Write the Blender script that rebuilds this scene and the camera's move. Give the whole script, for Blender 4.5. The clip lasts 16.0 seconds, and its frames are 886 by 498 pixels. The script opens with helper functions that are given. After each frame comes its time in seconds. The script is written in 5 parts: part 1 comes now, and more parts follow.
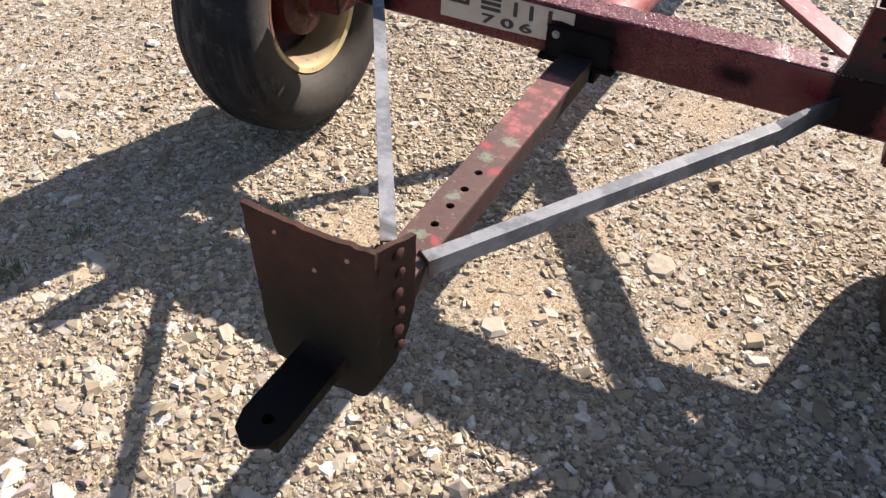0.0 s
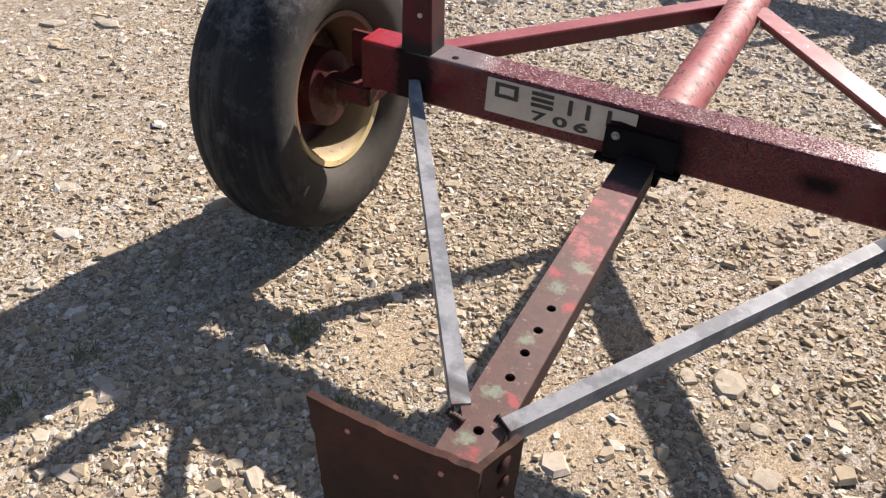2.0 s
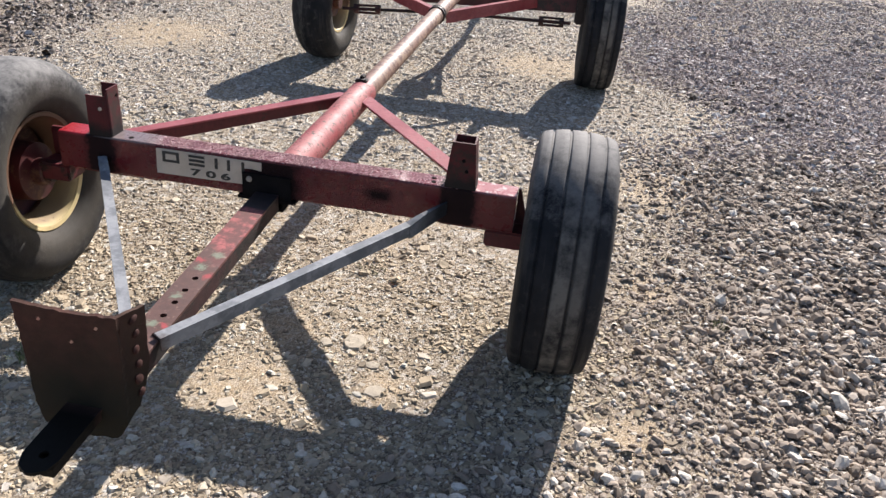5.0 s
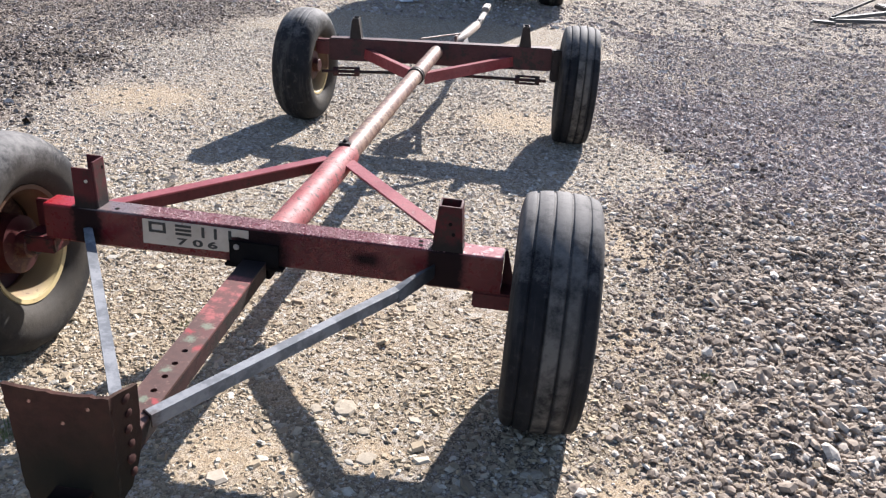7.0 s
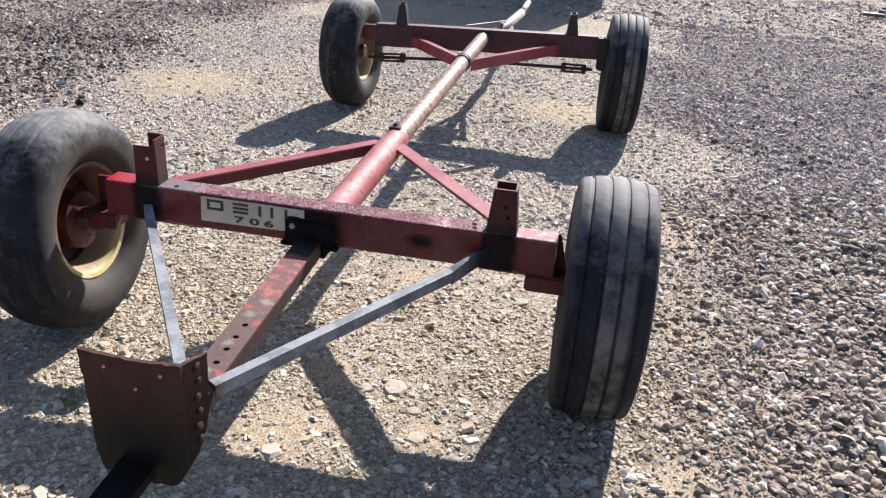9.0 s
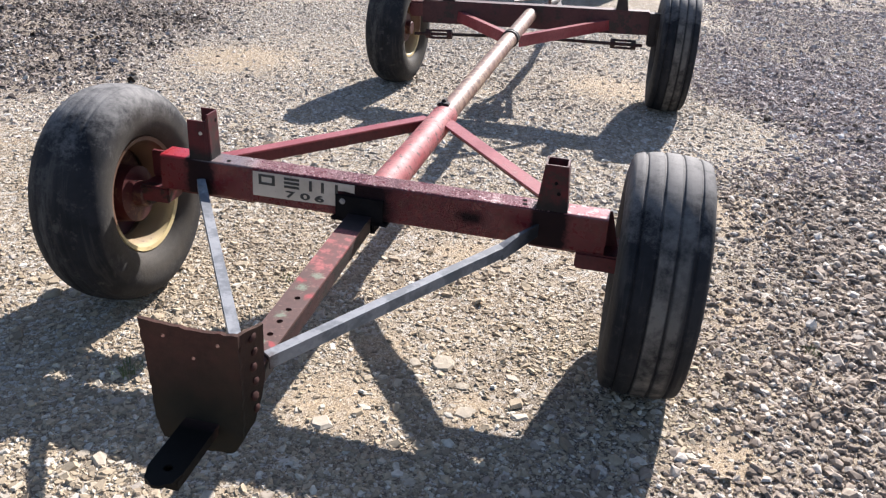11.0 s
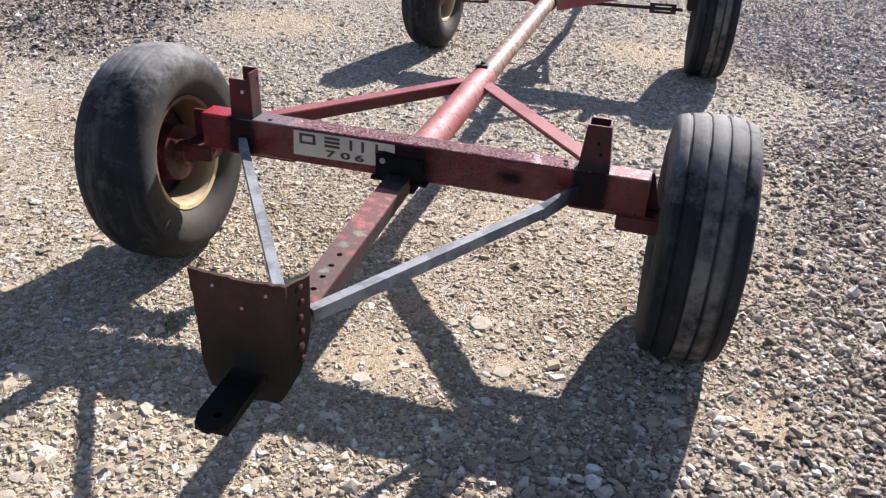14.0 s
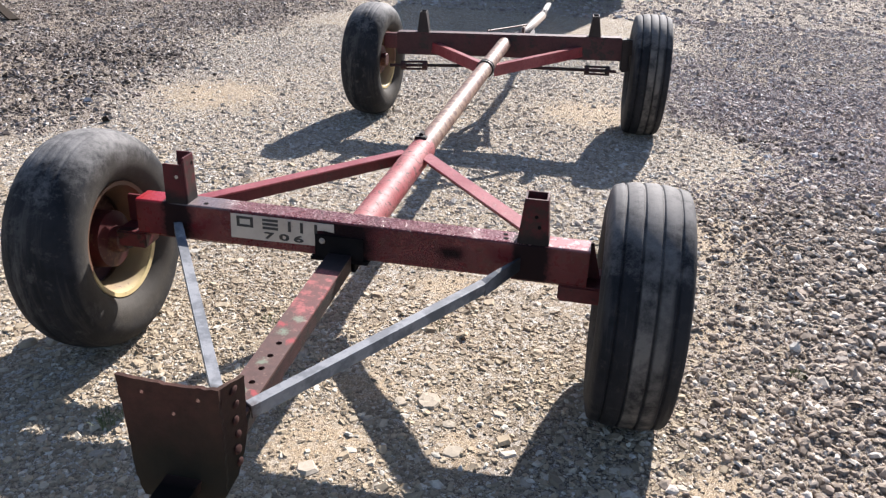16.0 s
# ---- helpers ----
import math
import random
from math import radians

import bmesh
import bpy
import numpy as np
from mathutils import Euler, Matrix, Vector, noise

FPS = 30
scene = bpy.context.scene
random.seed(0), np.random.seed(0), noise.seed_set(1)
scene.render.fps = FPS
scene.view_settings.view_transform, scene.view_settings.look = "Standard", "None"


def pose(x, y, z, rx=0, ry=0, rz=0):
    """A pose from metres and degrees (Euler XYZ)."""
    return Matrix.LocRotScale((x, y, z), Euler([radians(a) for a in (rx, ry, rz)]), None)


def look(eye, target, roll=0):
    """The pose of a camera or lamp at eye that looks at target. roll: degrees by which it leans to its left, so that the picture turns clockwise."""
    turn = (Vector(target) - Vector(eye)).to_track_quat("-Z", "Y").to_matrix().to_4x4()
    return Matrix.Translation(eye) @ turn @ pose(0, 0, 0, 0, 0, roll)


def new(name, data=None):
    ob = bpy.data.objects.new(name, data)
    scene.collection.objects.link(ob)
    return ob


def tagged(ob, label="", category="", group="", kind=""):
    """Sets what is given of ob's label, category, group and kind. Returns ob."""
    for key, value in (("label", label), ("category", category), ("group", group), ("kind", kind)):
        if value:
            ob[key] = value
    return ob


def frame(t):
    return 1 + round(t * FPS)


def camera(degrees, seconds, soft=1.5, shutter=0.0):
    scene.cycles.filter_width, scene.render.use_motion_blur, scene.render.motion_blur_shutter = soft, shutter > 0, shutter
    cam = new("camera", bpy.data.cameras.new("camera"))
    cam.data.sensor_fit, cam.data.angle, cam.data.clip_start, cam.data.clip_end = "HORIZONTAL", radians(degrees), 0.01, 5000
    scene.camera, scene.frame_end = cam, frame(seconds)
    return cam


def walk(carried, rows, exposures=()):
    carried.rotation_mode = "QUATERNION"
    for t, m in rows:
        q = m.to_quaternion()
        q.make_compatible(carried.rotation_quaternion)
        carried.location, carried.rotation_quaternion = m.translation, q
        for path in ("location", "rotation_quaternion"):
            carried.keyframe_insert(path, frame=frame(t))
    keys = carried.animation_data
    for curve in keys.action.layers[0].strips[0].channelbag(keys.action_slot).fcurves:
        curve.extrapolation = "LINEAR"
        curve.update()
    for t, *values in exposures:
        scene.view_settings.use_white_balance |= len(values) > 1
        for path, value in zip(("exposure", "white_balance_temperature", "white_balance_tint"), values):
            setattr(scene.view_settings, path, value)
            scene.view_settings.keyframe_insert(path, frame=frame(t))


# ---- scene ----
cam = camera(57.9, 16.0, 1.3, 0.1)
EXPOSURES = [(0.0, 1.10, 6560, 17), (1.0, 0.88, 6560, 17), (2.0, 0.95, 6560, 17), (3.0, 1.05, 6450, 16), (4.5, 1.08, 6320, 15), (5.0, 0.98, 6200, 14), (7.5, 1.15, 6000, 15), (9.5, 1.15, 6020, 15), (15.0, 1.08, 6050, 15), (16.0, 1.12, 6060, 15)]
PATH = [
    (0, (0.465, -1.812, 1.351), (-0.212, -0.444, 0.058), 2.8),
    (0.5, (0.284, -1.716, 1.363), (-0.439, -0.304, 0.144), 3.0),
    (1, (0.184, -1.598, 1.368), (-0.565, -0.176, 0.178), 2.7),
    (1.5, (0.154, -1.562, 1.335), (-0.556, -0.152, 0.106), 3.6),
    (2, (0.21, -1.642, 1.368), (-0.463, -0.207, 0.149), 3.1),
    (2.5, (0.318, -1.792, 1.454), (-0.276, -0.282, 0.285), 4.5),
    (3, (0.538, -1.946, 1.425), (0.117, -0.384, 0.249), 7.6),
    (3.5, (0.621, -2.113, 1.447), (0.306, -0.571, 0.213), 8.2),
    (4, (0.591, -2.294, 1.426), (0.288, -0.738, 0.206), 8.0),
    (4.5, (0.649, -2.368, 1.494), (0.351, -0.725, 0.392), 7.3),
    (5, (0.805, -2.346, 1.562), (0.593, -0.587, 0.633), 5.6),
    (5.2, (0.836, -2.346, 1.566), (0.661, -0.556, 0.69), 5.2),
    (7.3, (0.76, -2.347, 1.601), (0.581, -0.526, 0.793), 4.6),
    (7.5, (0.752, -2.346, 1.595), (0.572, -0.524, 0.789), 4.8),
    (8, (0.744, -2.35, 1.594), (0.553, -0.526, 0.795), 5.0),
    (8.5, (0.731, -2.364, 1.587), (0.515, -0.545, 0.783), 4.8),
    (9, (0.711, -2.38, 1.575), (0.457, -0.581, 0.738), 4.8),
    (9.5, (0.697, -2.386, 1.566), (0.402, -0.613, 0.691), 4.4),
    (9.7, (0.693, -2.385, 1.557), (0.382, -0.617, 0.675), 4.3),
    (11.8, (0.673, -2.385, 1.561), (0.317, -0.63, 0.67), 4.2),
    (12, (0.665, -2.397, 1.552), (0.303, -0.643, 0.66), 4.4),
    (12.5, (0.633, -2.413, 1.54), (0.232, -0.683, 0.62), 4.9),
    (13, (0.621, -2.417, 1.528), (0.177, -0.715, 0.576), 4.6),
    (13.5, (0.626, -2.422, 1.524), (0.173, -0.728, 0.562), 4.2),
    (14, (0.656, -2.412, 1.527), (0.253, -0.703, 0.57), 3.7),
    (14.5, (0.672, -2.399, 1.531), (0.335, -0.672, 0.581), 3.5),
    (15, (0.674, -2.385, 1.531), (0.375, -0.645, 0.591), 3.6),
    (15.5, (0.676, -2.366, 1.563), (0.379, -0.603, 0.666), 3.3),
    (16, (0.677, -2.353, 1.589), (0.367, -0.562, 0.756), 2.7),
]
walk(cam, [(t, look(eye, target, roll)) for t, eye, target, roll in PATH], exposures=EXPOSURES)

# ---- light ----
SUN_DIR = Vector((0.385, 1.48, 1.0)).normalized()
sun = new("sun", bpy.data.lights.new("sun", "SUN"))
sun.data.energy, sun.data.angle, sun.data.color = 4.9, radians(0.55), (1.0, 0.936, 0.838)
sun.matrix_world = look(SUN_DIR * 40, (0, 0, 0))
world = bpy.data.worlds.new("sky")
scene.world = world
world.use_nodes = True
wt = world.node_tree
sky = wt.nodes.new("ShaderNodeTexSky")
sky.sky_type, sky.sun_disc = "NISHITA", False
sky.sun_elevation = math.asin(SUN_DIR.z)
sky.sun_rotation = math.atan2(SUN_DIR.x, SUN_DIR.y)
wt.links.new(sky.outputs[0], wt.nodes["Background"].inputs[0])
wt.nodes["Background"].inputs[1].default_value = 0.060


# ---- materials ----
class Mat:
    """A small builder for node materials on world-space noise."""

    def __init__(self, name, rough=0.6, metal=0.0, spec=0.5):
        self.m = bpy.data.materials.new(name)
        self.m.use_nodes = True
        self.t = self.m.node_tree
        self.p = self.t.nodes["Principled BSDF"]
        self.p.inputs["Roughness"].default_value = rough
        self.p.inputs["Metallic"].default_value = metal
        self.p.inputs["Specular IOR Level"].default_value = spec
        self.pos = self.t.nodes.new("ShaderNodeNewGeometry").outputs["Position"]

    def link(self, a, b):
        self.t.links.new(a, b)

    def node(self, kind):
        return self.t.nodes.new(kind)

    def scaled(self, scale, source=None):
        n = self.node("ShaderNodeVectorMath")
        n.operation = "MULTIPLY"
        self.link(source or self.pos, n.inputs[0])
        n.inputs[1].default_value = scale
        return n.outputs[0]

    def local(self):
        return self.node("ShaderNodeTexCoord").outputs["Object"]

    def noise(self, scale, detail=4.0, rough=0.6, vec=None, dist=0.0):
        n = self.node("ShaderNodeTexNoise")
        n.inputs["Scale"].default_value = scale
        n.inputs["Detail"].default_value = detail
        n.inputs["Roughness"].default_value = rough
        n.inputs["Distortion"].default_value = dist
        self.link(vec or self.pos, n.inputs["Vector"])
        return n.outputs["Fac"]

    def voronoi(self, scale, feature="F1", vec=None, out="Distance"):
        n = self.node("ShaderNodeTexVoronoi")
        n.feature = feature
        n.inputs["Scale"].default_value = scale
        self.link(vec or self.pos, n.inputs["Vector"])
        return n.outputs[out]

    def ramp(self, fac, stops):
        n = self.node("ShaderNodeValToRGB")
        e = n.color_ramp.elements
        while len(e) < len(stops):
            e.new(0.5)
        for k, (at, c) in zip(e, stops):
            k.position = at
            k.color = (c, c, c, 1) if isinstance(c, (int, float)) else (*c, 1)
        self.link(fac, n.inputs[0])
        return n.outputs[0]

    def mix(self, fac, a, b, kind="MIX"):
        n = self.node("ShaderNodeMix")
        n.data_type, n.blend_type = "RGBA", kind
        for v, s in ((fac, n.inputs[0]), (a, n.inputs[6]), (b, n.inputs[7])):
            if isinstance(v, (int, float)):
                s.default_value = v
            elif isinstance(v, tuple):
                s.default_value = (*v, 1)
            else:
                self.link(v, s)
        return n.outputs[2]

    def maths(self, op, a, b=0.5):
        n = self.node("ShaderNodeMath")
        n.operation = op
        n.use_clamp = op in ("ADD", "SUBTRACT", "MULTIPLY")
        for v, s in ((a, n.inputs[0]), (b, n.inputs[1])):
            if isinstance(v, (int, float)):
                s.default_value = v
            else:
                self.link(v, s)
        return n.outputs[0]

    def axis(self, which, vec=None):
        n = self.node("ShaderNodeSeparateXYZ")
        self.link(vec or self.pos, n.inputs[0])
        return n.outputs["XYZ".index(which)]

    def between(self, value, lo, hi, soft):
        a = self.node("ShaderNodeMapRange")
        a.inputs[1].default_value, a.inputs[2].default_value = lo - soft, lo + soft
        self.link(value, a.inputs[0])
        b = self.node("ShaderNodeMapRange")
        b.inputs[1].default_value, b.inputs[2].default_value = hi + soft, hi - soft
        self.link(value, b.inputs[0])
        return self.maths("MULTIPLY", a.outputs[0], b.outputs[0])

    def bump(self, height, strength, dist=0.01):
        n = self.node("ShaderNodeBump")
        n.inputs["Strength"].default_value = strength
        n.inputs["Distance"].default_value = dist
        self.link(height, n.inputs["Height"])
        old = self.p.inputs["Normal"].links
        if old:
            self.link(old[0].from_socket, n.inputs["Normal"])
        self.link(n.outputs[0], self.p.inputs["Normal"])
        return self

    def colour(self, c):
        if isinstance(c, tuple):
            self.p.inputs["Base Color"].default_value = (*c, 1)
        else:
            self.link(c, self.p.inputs["Base Color"])
        return self

    def roughness(self, fac, lo, hi):
        n = self.node("ShaderNodeMapRange")
        n.inputs[3].default_value, n.inputs[4].default_value = lo, hi
        self.link(fac, n.inputs[0])
        self.link(n.outputs[0], self.p.inputs["Roughness"])
        return self

    def random_island(self):
        return self.node("ShaderNodeNewGeometry").outputs["Random Per Island"]


def worn_paint(name, paint, faded, under, wear=0.6, rough=(0.35, 0.6), blister=0.0, patch=9.0):
    m = Mat(name)
    body = m.mix(m.ramp(m.noise(6, 5), [(0.35, 0.0), (0.7, 1.0)]), paint, faded)
    body = m.mix(m.ramp(m.noise(60, 4), [(0.45, 0.0), (0.75, 0.5)]), body, tuple(v * 0.45 for v in paint))
    mask = m.ramp(m.noise(patch, 9, 0.72), [(wear, 0.0), (wear + 0.05, 1.0)])
    rust = m.mix(m.noise(45, 5), under, tuple(v * 0.45 for v in under))
    m.colour(m.mix(mask, body, rust))
    m.roughness(m.noise(30, 5), *rough)
    m.bump(mask, 0.25, 0.002)
    m.bump(m.noise(220, 3), 0.12, 0.002)
    if blister:
        spots = m.voronoi(230)
        m.bump(m.ramp(spots, [(0.15, 1.0), (0.55, 0.0)]), blister, 0.004)
    return m.m


def beam_material():
    """Blistered red paint, scorched black where the posts and the clamp sit."""
    m = Mat("blistered_red_paint")
    x, z = m.axis("X"), m.axis("Z")
    body = m.mix(m.ramp(m.noise(7, 5), [(0.35, 0.0), (0.7, 1.0)]), (0.105, 0.009, 0.014), (0.155, 0.020, 0.027))
    body = m.mix(m.ramp(m.noise(60, 4), [(0.45, 0.0), (0.75, 0.6)]), body, (0.065, 0.010, 0.011))
    mask = m.ramp(m.noise(11, 9, 0.72), [(0.62, 0.0), (0.68, 0.8)])
    body = m.mix(mask, body, (0.10, 0.035, 0.026))
    j = m.node("ShaderNodeMath")
    j.operation = "MULTIPLY_ADD"
    m.link(m.noise(22, 6, 0.7), j.inputs[0])
    j.inputs[1].default_value = 0.09
    m.link(x, j.inputs[2])
    xx = j.outputs[0]
    scorch = m.between(xx, -0.650, -0.545, 0.012)
    for lo, hi, soft in ((0.545, 0.668, 0.012), (-0.105, 0.090, 0.03), (0.31, 0.385, 0.02)):
        b = m.between(xx, lo, hi, soft)
        if lo == 0.31:
            b = m.maths("MULTIPLY", b, m.between(z, 0.485, 0.525, 0.012))
        scorch = m.maths("MAXIMUM", scorch, b)
    top = m.between(z, 0.40, 0.5605, 0.002)
    low = m.between(xx, -0.105, 0.090, 0.03)
    keep = m.maths("SUBTRACT", 1.0, m.maths("MULTIPLY", low, m.maths("SUBTRACT", 1.0, top)))
    scorch = m.maths("MULTIPLY", scorch, keep)
    body = m.mix(m.maths("MULTIPLY", scorch, 0.93), body, (0.008, 0.007, 0.008))
    # greyish stretch of the top: its sunlit look put into the colour
    grey = m.maths("MULTIPLY", m.between(xx, -0.60, -0.42, 0.03), m.between(z, 0.5625, 0.569, 0.001))
    body = m.mix(m.maths("MULTIPLY", grey, 0.75), body, (0.20, 0.17, 0.165))
    # pale dots: sun sparkle on the blistered top, painted into the colour
    glint = m.maths("MULTIPLY", m.ramp(m.voronoi(125), [(0.22, 1.0), (0.42, 0.0)]), m.maths("MULTIPLY", m.between(xx, -0.42, 0.62, 0.06), m.between(z, 0.5645, 0.569, 0.001)))
    body = m.mix(m.maths("MULTIPLY", glint, 0.85), body, (0.50, 0.29, 0.30))
    scraped = m.maths("MULTIPLY", m.between(x, 0.605, 0.80, 0.006), m.between(z, 0.5625, 0.569, 0.001))
    pale = m.mix(m.ramp(m.noise(40, 6, 0.7), [(0.55, 0.0), (0.62, 1.0)]), (0.36, 0.12, 0.13), (0.62, 0.56, 0.54))
    body = m.mix(m.maths("MULTIPLY", scraped, 0.85), body, pale)
    # brighter red on the left end's top stands for sunlight there
    sunlit_end = m.maths("MULTIPLY", m.between(x, -0.85, -0.695, 0.004), m.between(z, 0.561, 0.60, 0.003))
    body = m.mix(m.maths("MULTIPLY", sunlit_end, 0.8), body, (0.40, 0.018, 0.026))
    m.colour(body)
    m.roughness(m.maths("ADD", m.maths("MULTIPLY", m.noise(30, 5), 0.45), m.maths("MULTIPLY", scorch, 0.55)), 0.15, 0.75)
    gloss = m.maths("SUBTRACT", 0.5, m.maths("MULTIPLY", scorch, 0.38))
    m.link(gloss, m.p.inputs["Specular IOR Level"])
    m.bump(mask, 0.25, 0.002).bump(m.noise(200, 3), 0.15, 0.002)
    blister = m.maths("MULTIPLY", m.ramp(m.voronoi(230), [(0.15, 1.0), (0.55, 0.0)]), m.between(xx, -0.42, 0.40, 0.06))
    m.bump(blister, 0.7, 0.004)
    return m.m


BEAM = beam_material()
LEG_RED = worn_paint("dark_worn_red_paint", (0.030, 0.010, 0.010), (0.055, 0.014, 0.014), (0.018, 0.011, 0.009), 0.48, (0.6, 0.85), 0.0, 16.0)
# paler red: the sunny sheen of the strut tops is in the colour
GUSSET_RED = worn_paint("sunlit_red_paint", (0.26, 0.038, 0.042), (0.36, 0.098, 0.100), (0.20, 0.075, 0.062), 0.60, (0.28, 0.46), 0.0, 40.0)
AXLE_RED = worn_paint("shaded_maroon_paint", (0.085, 0.012, 0.016), (0.14, 0.024, 0.028), (0.035, 0.016, 0.014), 0.58, (0.35, 0.6))
RED_TUBE = worn_paint("faded_red_tube", (0.33, 0.055, 0.058), (0.40, 0.15, 0.14), (0.085, 0.03, 0.026), 0.545, (0.5, 0.78), 0.0, 46.0)


def stake_material():
    """Dull red paint, scorched black at the foot of the post."""
    m = Mat("dull_red_post_paint", 0.6, 0.0, 0.35)
    body = m.mix(m.ramp(m.noise(6, 5), [(0.35, 0.0), (0.7, 1.0)]), (0.062, 0.009, 0.011), (0.125, 0.016, 0.019))
    body = m.mix(m.ramp(m.noise(14, 8, 0.72), [(0.50, 0.0), (0.57, 0.9)]), body, (0.040, 0.020, 0.016))
    foot = m.ramp(m.maths("ADD", m.axis("Z"), m.maths("MULTIPLY", m.noise(18, 7, 0.72), 0.09)), [(0.630, 0.96), (0.668, 0.0)])
    m.colour(m.mix(foot, body, (0.008, 0.007, 0.008)))
    m.roughness(m.noise(30, 5), 0.5, 0.8)
    m.bump(m.noise(160, 4), 0.2, 0.002)
    return m.m


POST_RED = stake_material()


def tongue_material():
    m = Mat("worn_tongue_paint")
    y = m.axis("Y")
    front = m.node("ShaderNodeMapRange")
    front.inputs[1].default_value, front.inputs[2].default_value = -0.40, -0.66
    m.link(y, front.inputs[0])
    n = m.noise(14, 8, 0.7)
    right = m.node("ShaderNodeMapRange")
    right.inputs[1].default_value, right.inputs[2].default_value = -0.085, -0.045
    m.link(m.axis("X"), right.inputs[0])
    red = m.mix(m.ramp(m.noise(24, 8, 0.7), [(0.38, 0.0), (0.52, 1.0)]), (0.40, 0.105, 0.10), (0.135, 0.046, 0.040))
    rust = m.mix(m.noise(40, 6), (0.145, 0.066, 0.050), (0.055, 0.028, 0.023))
    rust = m.mix(m.ramp(m.noise(55, 6, 0.7), [(0.58, 0.0), (0.66, 0.7)]), rust, (0.26, 0.15, 0.12))
    worn = m.maths("ADD", m.maths("MULTIPLY", front.outputs[0], 0.42), m.maths("MULTIPLY", n, 0.6))
    bare = m.ramp(m.maths("SUBTRACT", m.maths("ADD", worn, 0.12), m.maths("MULTIPLY", right.outputs[0], 0.15)), [(0.42, 0.0), (0.54, 1.0)])
    body = m.mix(bare, red, rust)

    def spots(places, size):
        """Spilt paint: ragged blots round a few places."""
        near = None
        for at in places:
            d = m.node("ShaderNodeVectorMath")
            d.operation = "DISTANCE"
            m.link(m.pos, d.inputs[0])
            d.inputs[1].default_value = (*at, 0.4615 + 0.031 * at[1])
            near = d.outputs["Value"] if near is None else m.maths("MINIMUM", near, d.outputs["Value"])
        rough_edge = m.maths("ADD", near, m.maths("MULTIPLY", m.noise(48, 8, 0.75), 0.075))
        return m.ramp(rough_edge, [(size + 0.032, 0.65), (size + 0.044, 0.0)])

    body = m.mix(spots([(-0.070, -0.552), (-0.050, -0.482), (-0.071, -0.700), (-0.074, -0.830), (-0.073, -0.930)], 0.012), body, (0.22, 0.29, 0.20))
    body = m.mix(spots([(-0.090, -0.516), (-0.038, -0.833), (-0.052, -0.950), (-0.034, -0.592)], 0.010), body, (0.46, 0.05, 0.06))
    black = m.node("ShaderNodeMapRange")
    black.inputs[1].default_value, black.inputs[2].default_value = -1.09, -1.17
    m.link(y, black.inputs[0])
    body = m.mix(black.outputs[0], body, (0.011, 0.0095, 0.008))
    # black end by the beam: the beam's shadow painted onto the tongue
    beam_shade = m.ramp(m.maths("ADD", m.maths("ADD", y, 0.5), m.maths("MULTIPLY", m.noise(40, 6, 0.7), 0.03)), [(0.325, 0.0), (0.345, 0.95)])
    m.colour(m.mix(beam_shade, body, (0.012, 0.010, 0.010)))
    m.roughness(m.noise(35, 5), 0.45, 0.75)
    m.link(m.maths("SUBTRACT", 0.5, m.maths("MULTIPLY", black.outputs[0], 0.40)), m.p.inputs["Specular IOR Level"])
    m.bump(n, 0.25, 0.003).bump(m.noise(180, 3), 0.15, 0.002)
    return m.m


def rust_material():
    m = Mat("rusted_steel", 0.85, 0.0, 0.25)
    a = m.mix(m.ramp(m.noise(18, 8, 0.7), [(0.35, 0.0), (0.65, 1.0)]), (0.045, 0.021, 0.016), (0.088, 0.037, 0.027))
    a = m.mix(m.ramp(m.noise(5, 4), [(0.45, 0.0), (0.7, 0.7)]), a, (0.060, 0.040, 0.026))
    a = m.mix(m.ramp(m.noise(8, 6, 0.65), [(0.52, 0.0), (0.62, 0.7)]), a, (0.092, 0.036, 0.028))
    a = m.mix(m.ramp(m.noise(120, 4), [(0.58, 0.0), (0.72, 0.5)]), a, (0.080, 0.036, 0.024))
    grime = m.ramp(m.maths("ADD", m.axis("Z"), m.maths("MULTIPLY", m.noise(16, 6, 0.7), 0.07)), [(0.505, 0.8), (0.555, 0.0)])
    a = m.mix(grime, a, (0.030, 0.024, 0.013))
    d = m.node("ShaderNodeVectorMath")
    d.operation = "DISTANCE"
    m.link(m.pos, d.inputs[0])
    d.inputs[1].default_value = (-0.06, -1.13, 0.40)
    edge = m.maths("ADD", d.outputs["Value"], m.maths("MULTIPLY", m.noise(14, 5), 0.16))
    m.colour(m.mix(m.ramp(edge, [(0.15, 0.95), (0.33, 0.0)]), a, (0.015, 0.0135, 0.009)))
    m.bump(m.noise(60, 8, 0.75), 0.5, 0.004).bump(m.noise(300, 3), 0.3, 0.002)
    return m.m


